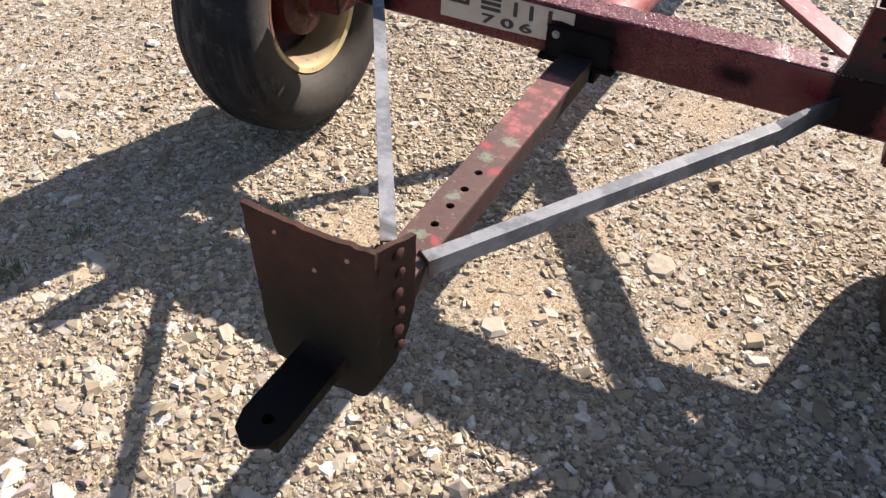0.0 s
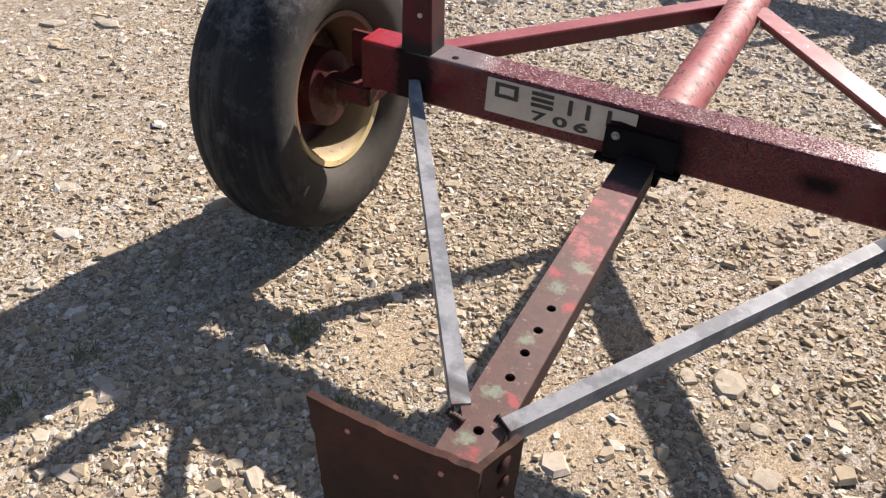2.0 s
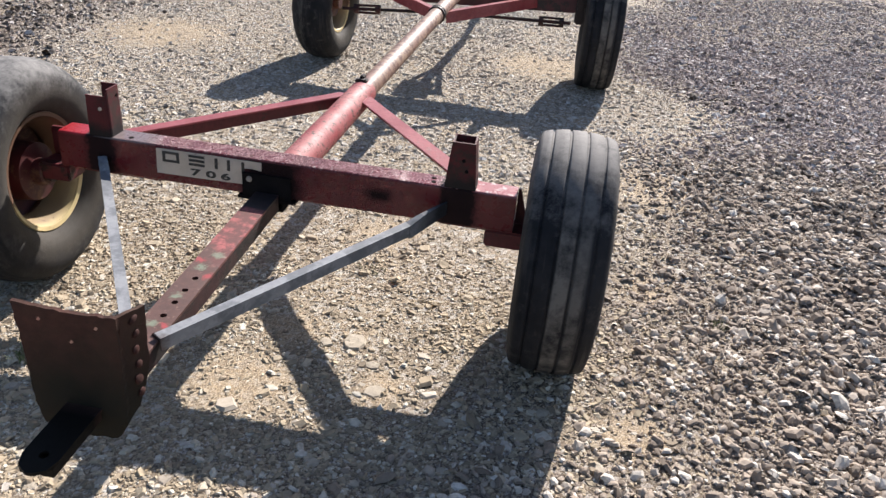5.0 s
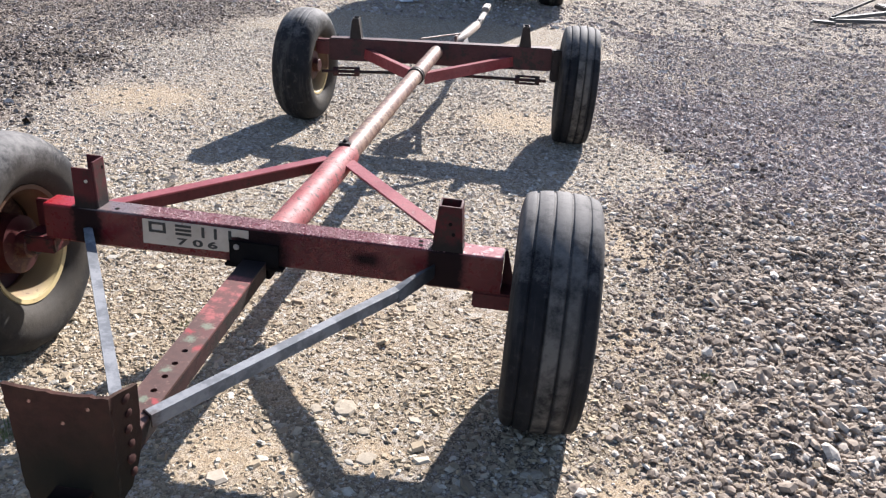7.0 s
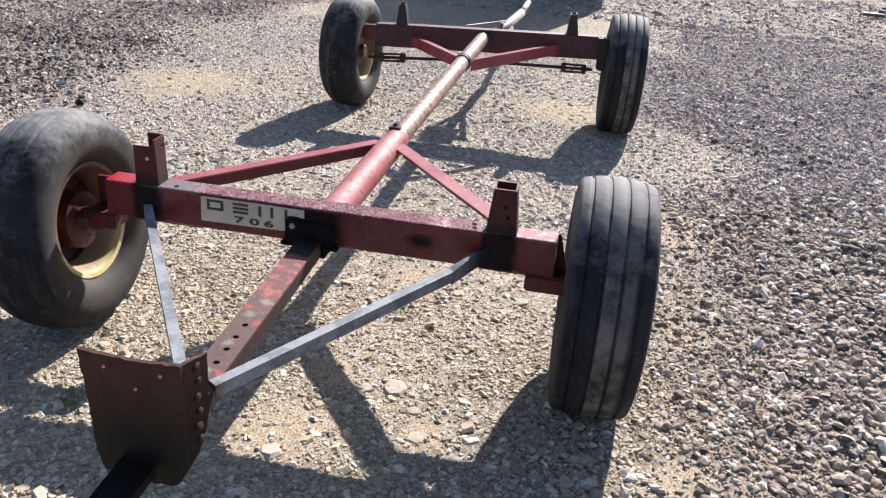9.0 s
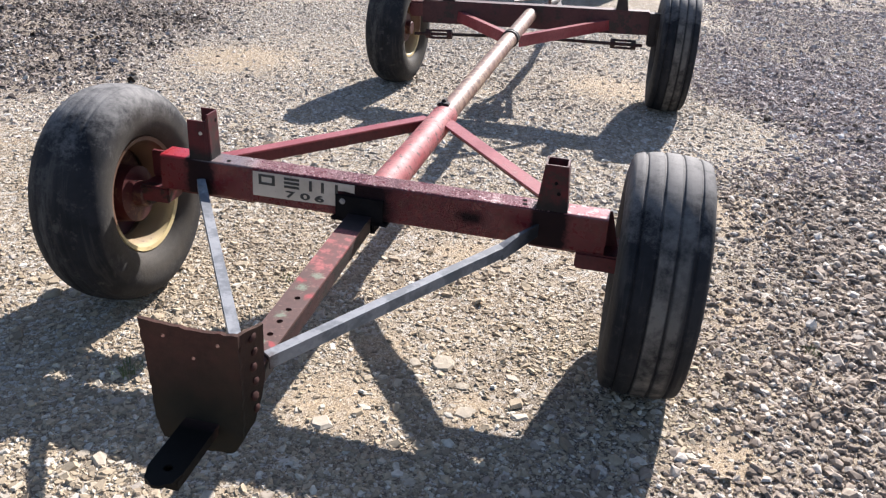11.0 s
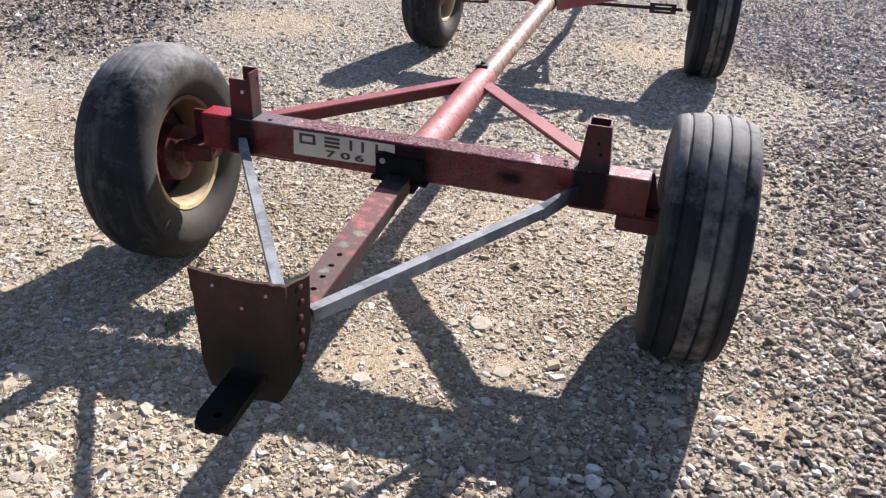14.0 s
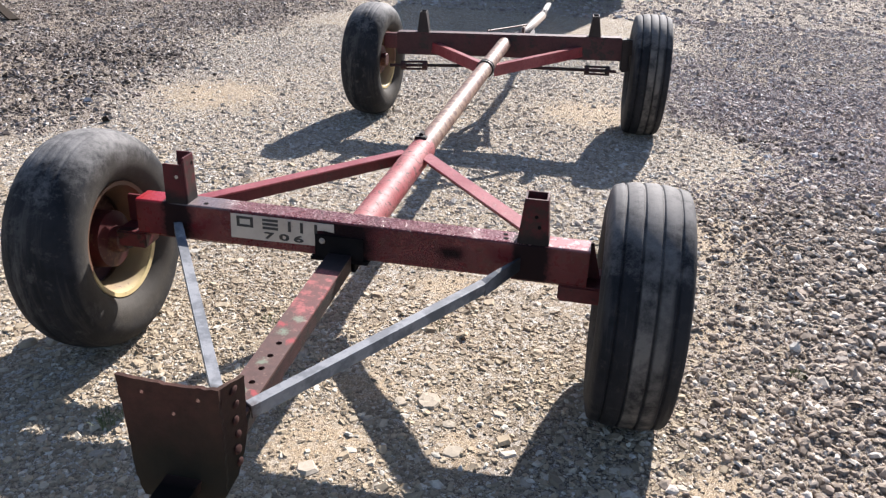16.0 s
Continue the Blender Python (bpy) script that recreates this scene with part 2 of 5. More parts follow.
def galvanised():
    m = Mat("galvanised_steel", 0.5, 0.0, 0.18)
    cells = m.node("ShaderNodeRGBToBW")
    m.link(m.voronoi(70, out="Color"), cells.inputs[0])
    g = m.mix(m.ramp(cells.outputs[0], [(0.2, 0.0), (0.8, 0.5)]), (0.28, 0.286, 0.298), (0.37, 0.376, 0.388))
    g = m.mix(m.ramp(m.noise(9, 7, 0.7), [(0.46, 0.0), (0.56, 0.95)]), g, (0.18, 0.188, 0.20))
    g = m.mix(m.ramp(m.noise(16, 7, 0.7), [(0.66, 0.0), (0.72, 0.8)]), g, (0.13, 0.10, 0.085))
    low = m.ramp(m.maths("ADD", m.maths("MULTIPLY", m.axis("Y"), -1.0), m.maths("MULTIPLY", m.noise(30, 6, 0.7), 0.06)), [(0.905, 0.0), (0.930, 0.9)])
    g = m.mix(low, g, (0.11, 0.062, 0.045))
    dark_band = m.maths("MULTIPLY", m.between(m.axis("Y"), -0.874, -0.846, 0.007), m.between(m.axis("X"), -0.3, -0.09, 0.004))
    g = m.mix(m.maths("MULTIPLY", dark_band, 0.85), g, (0.085, 0.082, 0.082))
    # right brace blackens towards the beam: soot and bluish shade in one colour
    burnt = m.ramp(m.maths("ADD", m.axis("X"), m.maths("MULTIPLY", m.noise(24, 6, 0.7), 0.05)), [(0.455, 0.0), (0.535, 0.95)])
    g = m.mix(burnt, g, (0.022, 0.023, 0.026))
    m.colour(g)
    m.roughness(m.noise(50, 5), 0.42, 0.65)
    m.bump(m.noise(90, 5), 0.15, 0.002)
    return m.m


def rubber(name, dusty):
    m = Mat(name, 0.6, 0.0, 0.25)
    v = m.local()
    dust = m.noise(7, 7, 0.65, v)
    c = m.mix(m.ramp(dust, [(0.42, 0.0), (0.72, 1.0)]), (0.008, 0.009, 0.012), (0.026, 0.027, 0.031))
    c = m.mix(m.ramp(m.noise(2.2, 4, 0.5, v), [(0.5, 0.0), (0.72, 0.7)]), c, (0.030, 0.030, 0.032))
    bands = m.noise(1.0, 5, 0.65, m.scaled((40.0, 2.5, 2.5), v))
    c = m.mix(m.ramp(bands, [(0.55, 0.0), (0.66, 0.3)]), c, (0.09, 0.086, 0.080))
    if dusty:
        along = m.axis("X", v)
        ribs = m.maths("MAXIMUM", m.between(along, -0.023, 0.021, 0.003), m.maths("MULTIPLY", m.between(along, 0.030, 0.064, 0.006), 0.8))
        worn = m.ramp(m.noise(9, 6, 0.7, v), [(0.40, 0.05), (0.60, 1.0)])
        c = m.mix(m.maths("MULTIPLY", ribs, worn), c, (0.15, 0.142, 0.130))
    else:
        along = m.axis("X", v)
        streak = m.maths("MULTIPLY", m.between(along, 0.0, 0.075, 0.02), m.ramp(m.noise(6, 7, 0.75, m.scaled((5.0, 1.0, 1.0), v)), [(0.46, 0.0), (0.62, 0.8)]))
        c = m.mix(streak, c, (0.085, 0.083, 0.080))
    blot = m.ramp(m.noise(13, 8, 0.78, v), [(0.53, 0.0), (0.62, 0.75)])
    c = m.mix(m.maths("MULTIPLY", blot, 0.5 if dusty else 1.0), c, (0.066, 0.064, 0.061))
    # paler crown: dust, and the sunlight on the tyre's top put into its colour
    sunlit_top = m.maths("ADD", m.axis("Z", v), m.maths("MULTIPLY", m.noise(11, 9, 0.80, v), 0.55))
    c = m.mix(m.ramp(sunlit_top, [(0.50, 0.0), (0.66, 0.85)] if dusty else [(0.53, 0.0), (0.69, 0.9)]), c, (0.19, 0.18, 0.172) if dusty else (0.27, 0.258, 0.246))
    if not dusty:
        d = m.node("ShaderNodeVectorMath")
        d.operation = "LENGTH"
        m.link(m.scaled((0.0, 1.0, 1.0), v), d.inputs[0])
        side = m.ramp(m.maths("ADD", d.outputs["Value"], m.maths("MULTIPLY", m.noise(9, 6, 0.7, v), 0.10)), [(0.32, 0.75), (0.385, 0.0)])
        c = m.mix(side, c, (0.070, 0.061, 0.049))
    m.colour(c)
    m.roughness(dust, 0.62, 0.9)
    m.bump(m.noise(28, 7, 0.7, v), 0.35, 0.005).bump(m.noise(240, 3, 0.6, v), 0.2, 0.002)
    return m.m


def rim_paint(name, a, b, wear=0.62, inner_shade=False):
    m = Mat(name, 0.55)
    v = m.local()
    base = m.mix(m.ramp(m.noise(5, 5, 0.6, v), [(0.4, 0.0), (0.7, 1.0)]), a, b)
    rust = m.ramp(m.noise(11, 8, 0.75, v), [(wear, 0.0), (wear + 0.06, 1.0)])
    if inner_shade:
        # upper half brown-dark: shade inside the rim put into the paint colour
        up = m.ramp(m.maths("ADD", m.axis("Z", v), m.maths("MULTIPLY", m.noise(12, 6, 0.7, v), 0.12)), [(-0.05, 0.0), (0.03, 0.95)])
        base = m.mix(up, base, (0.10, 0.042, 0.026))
        # the deep barrel is shaded by colour too, by radius
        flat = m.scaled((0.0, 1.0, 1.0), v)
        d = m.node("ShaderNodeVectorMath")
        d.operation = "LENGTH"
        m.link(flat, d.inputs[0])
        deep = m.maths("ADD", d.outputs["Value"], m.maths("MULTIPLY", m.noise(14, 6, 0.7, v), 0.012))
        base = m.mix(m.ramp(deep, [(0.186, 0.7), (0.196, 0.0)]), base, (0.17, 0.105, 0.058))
    m.colour(m.mix(rust, base, (0.12, 0.055, 0.028)))
    m.roughness(m.noise(20, 4, 0.5, v), 0.4, 0.7)
    m.bump(rust, 0.2, 0.002)
    return m.m


def tan_tube():
    m = Mat("weathered_tan_tube", 0.5)
    c = m.mix(m.ramp(m.noise(10, 6, 0.65, m.scaled((1.0, 0.35, 1.0))), [(0.4, 0.0), (0.6, 1.0)]), (0.31, 0.210, 0.143), (0.21, 0.110, 0.078))
    c = m.mix(m.ramp(m.noise(24, 8, 0.75), [(0.485, 0.0), (0.55, 1.0)]), c, (0.115, 0.050, 0.036))
    m.colour(c).roughness(m.noise(30, 4), 0.45, 0.75)
    m.bump(m.noise(90, 5), 0.2, 0.003)
    return m.m


def plain(name, c, rough=0.6, metal=0.0, vary=0.35, scale=25, spec=0.5):
    m = Mat(name, rough, metal, spec)
    m.colour(m.mix(m.ramp(m.noise(scale, 6, 0.65), [(0.35, 0.0), (0.7, 1.0)]), c, tuple(v * (1 - vary) for v in c)))
    m.bump(m.noise(130, 4), 0.2, 0.002)
    return m.m


def decal():
    m = Mat("aged_cream_decal", 0.6)
    c = m.mix(m.ramp(m.noise(12, 6), [(0.4, 0.0), (0.7, 1.0)]), (0.56, 0.50, 0.43), (0.44, 0.38, 0.315))
    m.colour(m.mix(m.ramp(m.noise(40, 8, 0.75), [(0.62, 0.0), (0.68, 1.0)]), c, (0.25, 0.10, 0.08)))
    return m.m


def zones(m):
    """Where the loose, darker and coarser gravel lies: beside the driven strip."""
    x, y = m.axis("X"), m.axis("Y")
    def calc(op, *values):
        q = m.node("ShaderNodeMath")
        q.operation = op
        for v, slot in zip(values, q.inputs):
            if isinstance(v, (int, float)):
                slot.default_value = v
            else:
                m.link(v, slot)
        return q
    slow = calc("SINE", calc("MULTIPLY_ADD", y, 1.3, 0.6).outputs[0]).outputs[0]
    quick = calc("SINE", calc("MULTIPLY_ADD", y, 3.1, x).outputs[0]).outputs[0]
    n = calc("MULTIPLY_ADD", slow, 0.35, calc("MULTIPLY_ADD", quick, 0.22, x).outputs[0])
    n = calc("MULTIPLY_ADD", m.noise(2.0, 7, 0.65), 0.9, calc("SUBTRACT", n.outputs[0], 0.45).outputs[0])
    right = m.node("ShaderNodeMapRange")
    right.inputs[1].default_value, right.inputs[2].default_value = 1.2, 1.95
    m.link(n.outputs[0], right.inputs[0])
    left = m.node("ShaderNodeMapRange")
    left.inputs[1].default_value, left.inputs[2].default_value = -2.6, -3.3
    m.link(n.outputs[0], left.inputs[0])
    beyond = m.node("ShaderNodeMapRange")
    beyond.inputs[1].default_value, beyond.inputs[2].default_value = 1.2, 2.0
    m.link(y, beyond.inputs[0])
    k = m.node("ShaderNodeMath")
    k.operation = "MULTIPLY_ADD"
    m.link(n.outputs[0], k.inputs[0])
    k.inputs[1].default_value = 0.6
    f = m.node("ShaderNodeMath")
    f.operation = "SUBTRACT"
    m.link(k.outputs[0], f.inputs[0])
    m.link(y, f.inputs[1])
    front = m.node("ShaderNodeMapRange")
    front.inputs[1].default_value, front.inputs[2].default_value, front.inputs[4].default_value = 0.86, 1.36, 0.85
    m.link(f.outputs[0], front.inputs[0])
    return m.maths("ADD", m.maths("ADD", right.outputs[0], m.maths("MULTIPLY", left.outputs[0], beyond.outputs[0])), front.outputs[0])


SAND = [(0.0, -0.46, 0.20), (0.05, -0.12, 0.13), (0.41, -0.36, 0.10), (-0.49, -0.44, 0.15), (1.20, -0.40, 0.14), (1.45, 1.60, 0.35),
        (0.69, 3.90, 0.45), (2.84, 4.17, 0.45), (-2.20, 3.45, 0.55), (0.18, 0.69, 0.16), (1.30, 0.55, 0.15)]  # bare fine sand: place and reach


def sand_mask(m):
    """Ragged patches round the places in SAND."""
    near = None
    for x, y, r in SAND:
        d = m.node("ShaderNodeVectorMath")
        d.operation = "DISTANCE"
        m.link(m.pos, d.inputs[0])
        d.inputs[1].default_value = (x, y, 0)
        n = m.node("ShaderNodeMath")
        n.operation = "DIVIDE"
        m.link(d.outputs["Value"], n.inputs[0])
        n.inputs[1].default_value = 2.6 * r
        near = n.outputs[0] if near is None else m.maths("MINIMUM", near, n.outputs[0])
    ragged_edge = m.maths("ADD", near, m.maths("MULTIPLY", m.noise(7, 7, 0.7), 0.34))
    return m.ramp(ragged_edge, [(0.36, 0.9), (0.62, 0.0)])


def ground_material():
    m = Mat("packed_gravel", 0.9, 0.0, 0.25)
    z = zones(m)
    sand = m.mix(m.ramp(m.noise(1.6, 6, 0.65), [(0.4, 0.0), (0.62, 1.0)]), (0.47, 0.378, 0.262), (0.40, 0.332, 0.245))
    sand = m.mix(m.ramp(m.noise(5.5, 5, 0.6), [(0.48, 0.0), (0.66, 0.8)]), sand, (0.55, 0.412, 0.255))
    loose = m.mix(m.ramp(m.noise(2.0, 6, 0.7), [(0.4, 0.0), (0.65, 1.0)]), (0.125, 0.095, 0.075), (0.070, 0.052, 0.042))
    base = m.mix(m.maths("MULTIPLY", z, m.ramp(m.noise(1.5, 6, 0.65), [(0.42, 0.3), (0.56, 1.0)])), sand, loose)
    bare = sand_mask(m)
    base = m.mix(bare, base, (0.56, 0.425, 0.270))
    stony = m.maths("SUBTRACT", 1.0, m.maths("MULTIPLY", bare, 0.8))
    chips = m.voronoi(110, out="Color")
    grey = m.node("ShaderNodeRGBToBW")
    m.link(chips, grey.inputs[0])
    base = m.mix(m.maths("MULTIPLY", m.ramp(grey.outputs[0], [(0.2, 0.85), (0.55, 0.0)]), stony), base, (0.12, 0.10, 0.082))
    chips2 = m.voronoi(55, out="Color")
    grey2 = m.node("ShaderNodeRGBToBW")
    m.link(chips2, grey2.inputs[0])
    base = m.mix(m.maths("MULTIPLY", m.maths("MULTIPLY", m.ramp(grey2.outputs[0], [(0.60, 0.0), (0.66, 0.8)]), stony), m.maths("SUBTRACT", 1.0, m.maths("MULTIPLY", z, 0.25))), base, m.mix(z, (0.62, 0.585, 0.52), (0.50, 0.45, 0.41)))
    grain = m.node("ShaderNodeRGBToBW")
    m.link(m.voronoi(270, out="Color"), grain.inputs[0])
    base = m.mix(m.ramp(grain.outputs[0], [(0.25, 0.75), (0.5, 0.0)]), base, (0.20, 0.15, 0.105))
    base = m.mix(m.ramp(grain.outputs[0], [(0.62, 0.0), (0.78, 0.6)]), base, (0.66, 0.575, 0.45))
    m.colour(base)
    m.bump(grain.outputs[0], 1.0, 0.005)
    m.bump(grey2.outputs[0], 0.9, 0.007).bump(grey.outputs[0], 1.0, 0.006).bump(m.noise(300, 5, 0.7), 0.8, 0.003)
    return m.m


def stone_material(name, dark, mid, light, tint):
    m = Mat(name, 0.85, 0.0, 0.3)
    r = m.random_island()
    c = m.ramp(r, [(0.0, dark), (0.30, mid), (0.72, tint), (0.86, tuple(0.6 * a + 0.4 * b for a, b in zip(tint, light))), (0.96, light)])
    c = m.mix(m.ramp(m.noise(55, 5), [(0.4, 0.0), (0.7, 0.45)]), c, tuple(v * 0.6 for v in mid))
    m.colour(c)
    m.bump(m.noise(150, 5, 0.7), 0.35, 0.003)
    return m.m


TONGUE = tongue_material()
RUST = rust_material()
GALV = galvanised()
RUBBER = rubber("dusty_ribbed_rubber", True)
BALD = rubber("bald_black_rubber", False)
RIM_CREAM = rim_paint("cream_rim_paint", (0.62, 0.50, 0.25), (0.50, 0.385, 0.185), 0.60, True)
RIM_RED = rim_paint("red_hub_paint", (0.075, 0.010, 0.010), (0.038, 0.010, 0.010), 0.54)
TAN = tan_tube()
BLACK = plain("black_grease", (0.014, 0.0125, 0.013), 0.9, spec=0.06)
DARK_STEEL = plain("dark_oiled_steel", (0.036, 0.027, 0.026), 0.6, spec=0.3)
BOLT = plain("zinc_bolt", (0.42, 0.40, 0.38), 0.45, 0.4)
DECAL = decal()
INK = plain("faded_black_ink", (0.045, 0.042, 0.040), 0.6)


# ---- building helpers ----
def part(name, bm, material, parent, label="", smooth=False, m=None):
    """Links a bmesh as one mesh object under a thing or a part."""
    bmesh.ops.recalc_face_normals(bm, faces=bm.faces)
    me = bpy.data.meshes.new(name)
    bm.to_mesh(me)
    bm.free()
    return part_of(name, me, material, parent, label, smooth, m)


def part_of(name, me, material, parent, label="", smooth=False, m=None):
    if material and not me.materials:
        me.materials.append(material)
    if smooth:
        me.polygons.foreach_set("use_smooth", [True] * len(me.polygons))
    ob = new(name, me)
    if parent:
        ob.parent = parent
    if m is not None:
        ob.matrix_basis = m
    if label:
        ob["label"] = label
    return ob


def box(bm, x0, x1, y0, y1, z0, z1, bev=0.0, m=None):
    got = bmesh.ops.create_cube(bm, size=1.0)["verts"]
    for v in got:
        v.co = Vector(((x0 + x1) / 2 + v.co.x * (x1 - x0), (y0 + y1) / 2 + v.co.y * (y1 - y0), (z0 + z1) / 2 + v.co.z * (z1 - z0)))
        if m is not None:
            v.co = m @ v.co
    if bev:
        edges = {e for v in got for e in v.link_edges}
        bmesh.ops.bevel(bm, geom=list(edges), offset=bev, segments=2, affect="EDGES", clamp_overlap=True)


def boxed(*args, bev=0.003, m=None):
    bm = bmesh.new()
    box(bm, *args, bev=bev, m=m)
    return bm


def sweep(bm, a, b, profile, up=(0, 0, 1), steps=1):
    """Runs a closed outline (side, up) from a to b and caps it."""
    a, b = Vector(a), Vector(b)
    ahead = (b - a).normalized()
    side = ahead.cross(Vector(up)).normalized()
    top = side.cross(ahead)
    rings = []
    for i in range(steps + 1):
        o = a.lerp(b, i / steps)
        rings.append([bm.verts.new(o + side * u + top * v) for u, v in profile])
    n = len(profile)
    for r, s in zip(rings, rings[1:]):
        for i in range(n):
            bm.faces.new((r[i], r[(i + 1) % n], s[(i + 1) % n], s[i]))
    bm.faces.new(rings[0])
    bm.faces.new(rings[-1][::-1])


def loft(bm, rings, close=True):
    """Joins rings of points into a skin."""
    vs = [[bm.verts.new(p) for p in r] for r in rings]
    n = len(vs[0])
    for r, s in zip(vs, vs[1:]):
        for i in range(n):
            bm.faces.new((r[i], r[(i + 1) % n], s[(i + 1) % n], s[i]))
    if close:
        bm.faces.new(vs[0])
        bm.faces.new(vs[-1][::-1])


def pipe(bm, a, b, r, inner=0.0, segs=28):
    """A tube along a line; with an inner radius its ends are open."""
    a, b = Vector(a), Vector(b)
    q = (b - a).to_track_quat("Z", "Y").to_matrix()
    ring = lambda o, k: [o + q @ Vector((k * math.cos(2 * math.pi * i / segs), k * math.sin(2 * math.pi * i / segs), 0)) for i in range(segs)]  # noqa: E731
    if inner:
        loft(bm, [ring(a, inner), ring(a, r), ring(b, r), ring(b, inner), ring(a, inner)], False)
        bmesh.ops.remove_doubles(bm, verts=bm.verts, dist=1e-5)
    else:
        loft(bm, [ring(a, r), ring(b, r)])


def lathe(bm, profile, segs=96, jitter=0.0):
    """Turns an outline of (x, radius) about the x axis."""
    rings = []
    for i in range(segs):
        a = 2 * math.pi * i / segs
        rings.append([bm.verts.new((x, r * math.cos(a), r * math.sin(a))) for x, r in profile])
    n = len(profile)
    for i in range(segs):
        r, s = rings[i], rings[(i + 1) % segs]
        for j in range(n - 1):
            bm.faces.new((r[j], r[j + 1], s[j + 1], s[j]))


def plate(bm, loops, thick, place):
    """A flat plate with holes: outlines in its own plane, and place(u, v, w) that lays them into the world."""
    from mathutils.geometry import tessellate_polygon
    flat = [Vector((u, v, 0)) for loop in loops for u, v in loop]
    tris = tessellate_polygon([[Vector((u, v, 0)) for u, v in loop] for loop in loops])
    front = [bm.verts.new(place(p.x, p.y, 0)) for p in flat]
    back = [bm.verts.new(place(p.x, p.y, thick)) for p in flat]
    for a, b, c in tris:
        bm.faces.new((front[a], front[b], front[c]))
        bm.faces.new((back[c], back[b], back[a]))
    k = 0
    for loop in loops:
        n = len(loop)
        for i in range(n):
            j = (i + 1) % n
            bm.faces.new((front[k + i], front[k + j], back[k + j], back[k + i]))
        k += n


def circle(u, v, r, n=14):
    return [(u + r * math.cos(2 * math.pi * i / n), v + r * math.sin(2 * math.pi * i / n)) for i in range(n)]


def hexbolt(r=0.011, h=0.008):
    """A bolt head on a washer, standing on its z."""
    bm = bmesh.new()
    loft(bm, [[(r * 1.5 * math.cos(i * math.pi / 9), r * 1.5 * math.sin(i * math.pi / 9), z) for i in range(18)] for z in (0, 0.002)])
    loft(bm, [[(r * k * math.cos(i * math.pi / 3), r * k * math.sin(i * math.pi / 3), z) for i in range(6)] for z, k in ((0.002, 1), (h * 0.8, 1), (h, 0.85))])
    return bm


def empty(name, label, category, at=(0, 0, 0), group=""):
    ob = new(name)
    ob.location = at
    return tagged(ob, label, category, group)


# ---- ground ----
GROUND = ground_material()


def spaced(lo, hi, step, far, grow=1.22):
    mid = list(np.arange(lo, hi + 1e-6, step))
    out, d, a, b = mid[:], step, lo, hi
    while b < far:
        d *= grow
        a, b = a - d, b + d
        out = [a] + out + [b]
    return np.array(out)


def heaped(x, y):
    """How far a spot lies in the loose, heaped gravel beside the driven strip, 0 to 1."""
    w = 0.35 * math.sin(1.3 * y + 0.6) + 0.22 * math.sin(3.1 * y + x)
    right = min(max((x + w - 1.25) / 0.7, 0), 1)
    left = min(max((-2.7 - (x + 0.5 * w)) / 0.6, 0), 1)
    return min(right + left, 1)


def height(x, y):
    """Shallow swells of the yard, with low heaps in the loose gravel."""
    k = heaped(x, y)
    h = 0.0
    if k:
        h = k * (0.020 * noise.noise((x * 2.1, y * 3.0, 3.0)) + 0.018 * noise.noise((x * 5.3, y * 6.7, 7.0)) + 0.010 * noise.noise((x * 13.0, y * 15.0, 2.0)))
    h += 0.010 * noise.noise((x * 0.9, y * 0.9, 1.3)) + 0.006 * noise.noise((x * 3.1, y * 3.1, 5.0))
    h += 0.003 * noise.noise((x * 11.0, y * 11.0, 9.0))
    return h - 0.004


def make_ground():
    xs, ys = spaced(-4.6, 5.0, 0.04, 600), spaced(-2.6, 8.0, 0.04, 600)
    verts = [(x, y, height(x, y) if abs(x) < 30 and abs(y) < 40 else 0.0) for y in ys for x in xs]
    w = len(xs)
    faces = [(j * w + i, j * w + i + 1, (j + 1) * w + i + 1, (j + 1) * w + i) for j in range(len(ys) - 1) for i in range(w - 1)]
    me = bpy.data.meshes.new("ground")
    me.from_pydata(verts, [], faces)
    me.polygons.foreach_set("use_smooth", [True] * len(me.polygons))
    me.materials.append(GROUND)
    return tagged(new("ground", me), "packed tan gravel yard with loose darker stone beside", "ground", kind="structure")


make_ground()
rng = np.random.default_rng(7)


def round_shapes(count):
    """Water-worn flat pebbles: a five-cornered top on a wider foot."""
    out = []
    for _ in range(count):
        a = np.linspace(0, 2 * math.pi, 5, endpoint=False) + rng.uniform(-0.38, 0.38, 5)
        r = rng.uniform(0.78, 1.1, 5)
        k = rng.uniform(0.60, 0.80, 5)
        foot = np.stack([r * np.cos(a), r * np.sin(a), np.full(5, -0.35)], 1)
        top = np.stack([k * r * np.cos(a), k * r * np.sin(a), rng.uniform(0.35, 0.7, 5)], 1)
        out.append(np.concatenate([foot, top]))
    f = [(i, (i + 1) % 5, 5 + (i + 1) % 5) for i in range(5)] + [(i, 5 + (i + 1) % 5, 5 + i) for i in range(5)] + [(5, 6, 7), (5, 7, 8), (5, 8, 9)]
    return np.array(out), np.array(f)


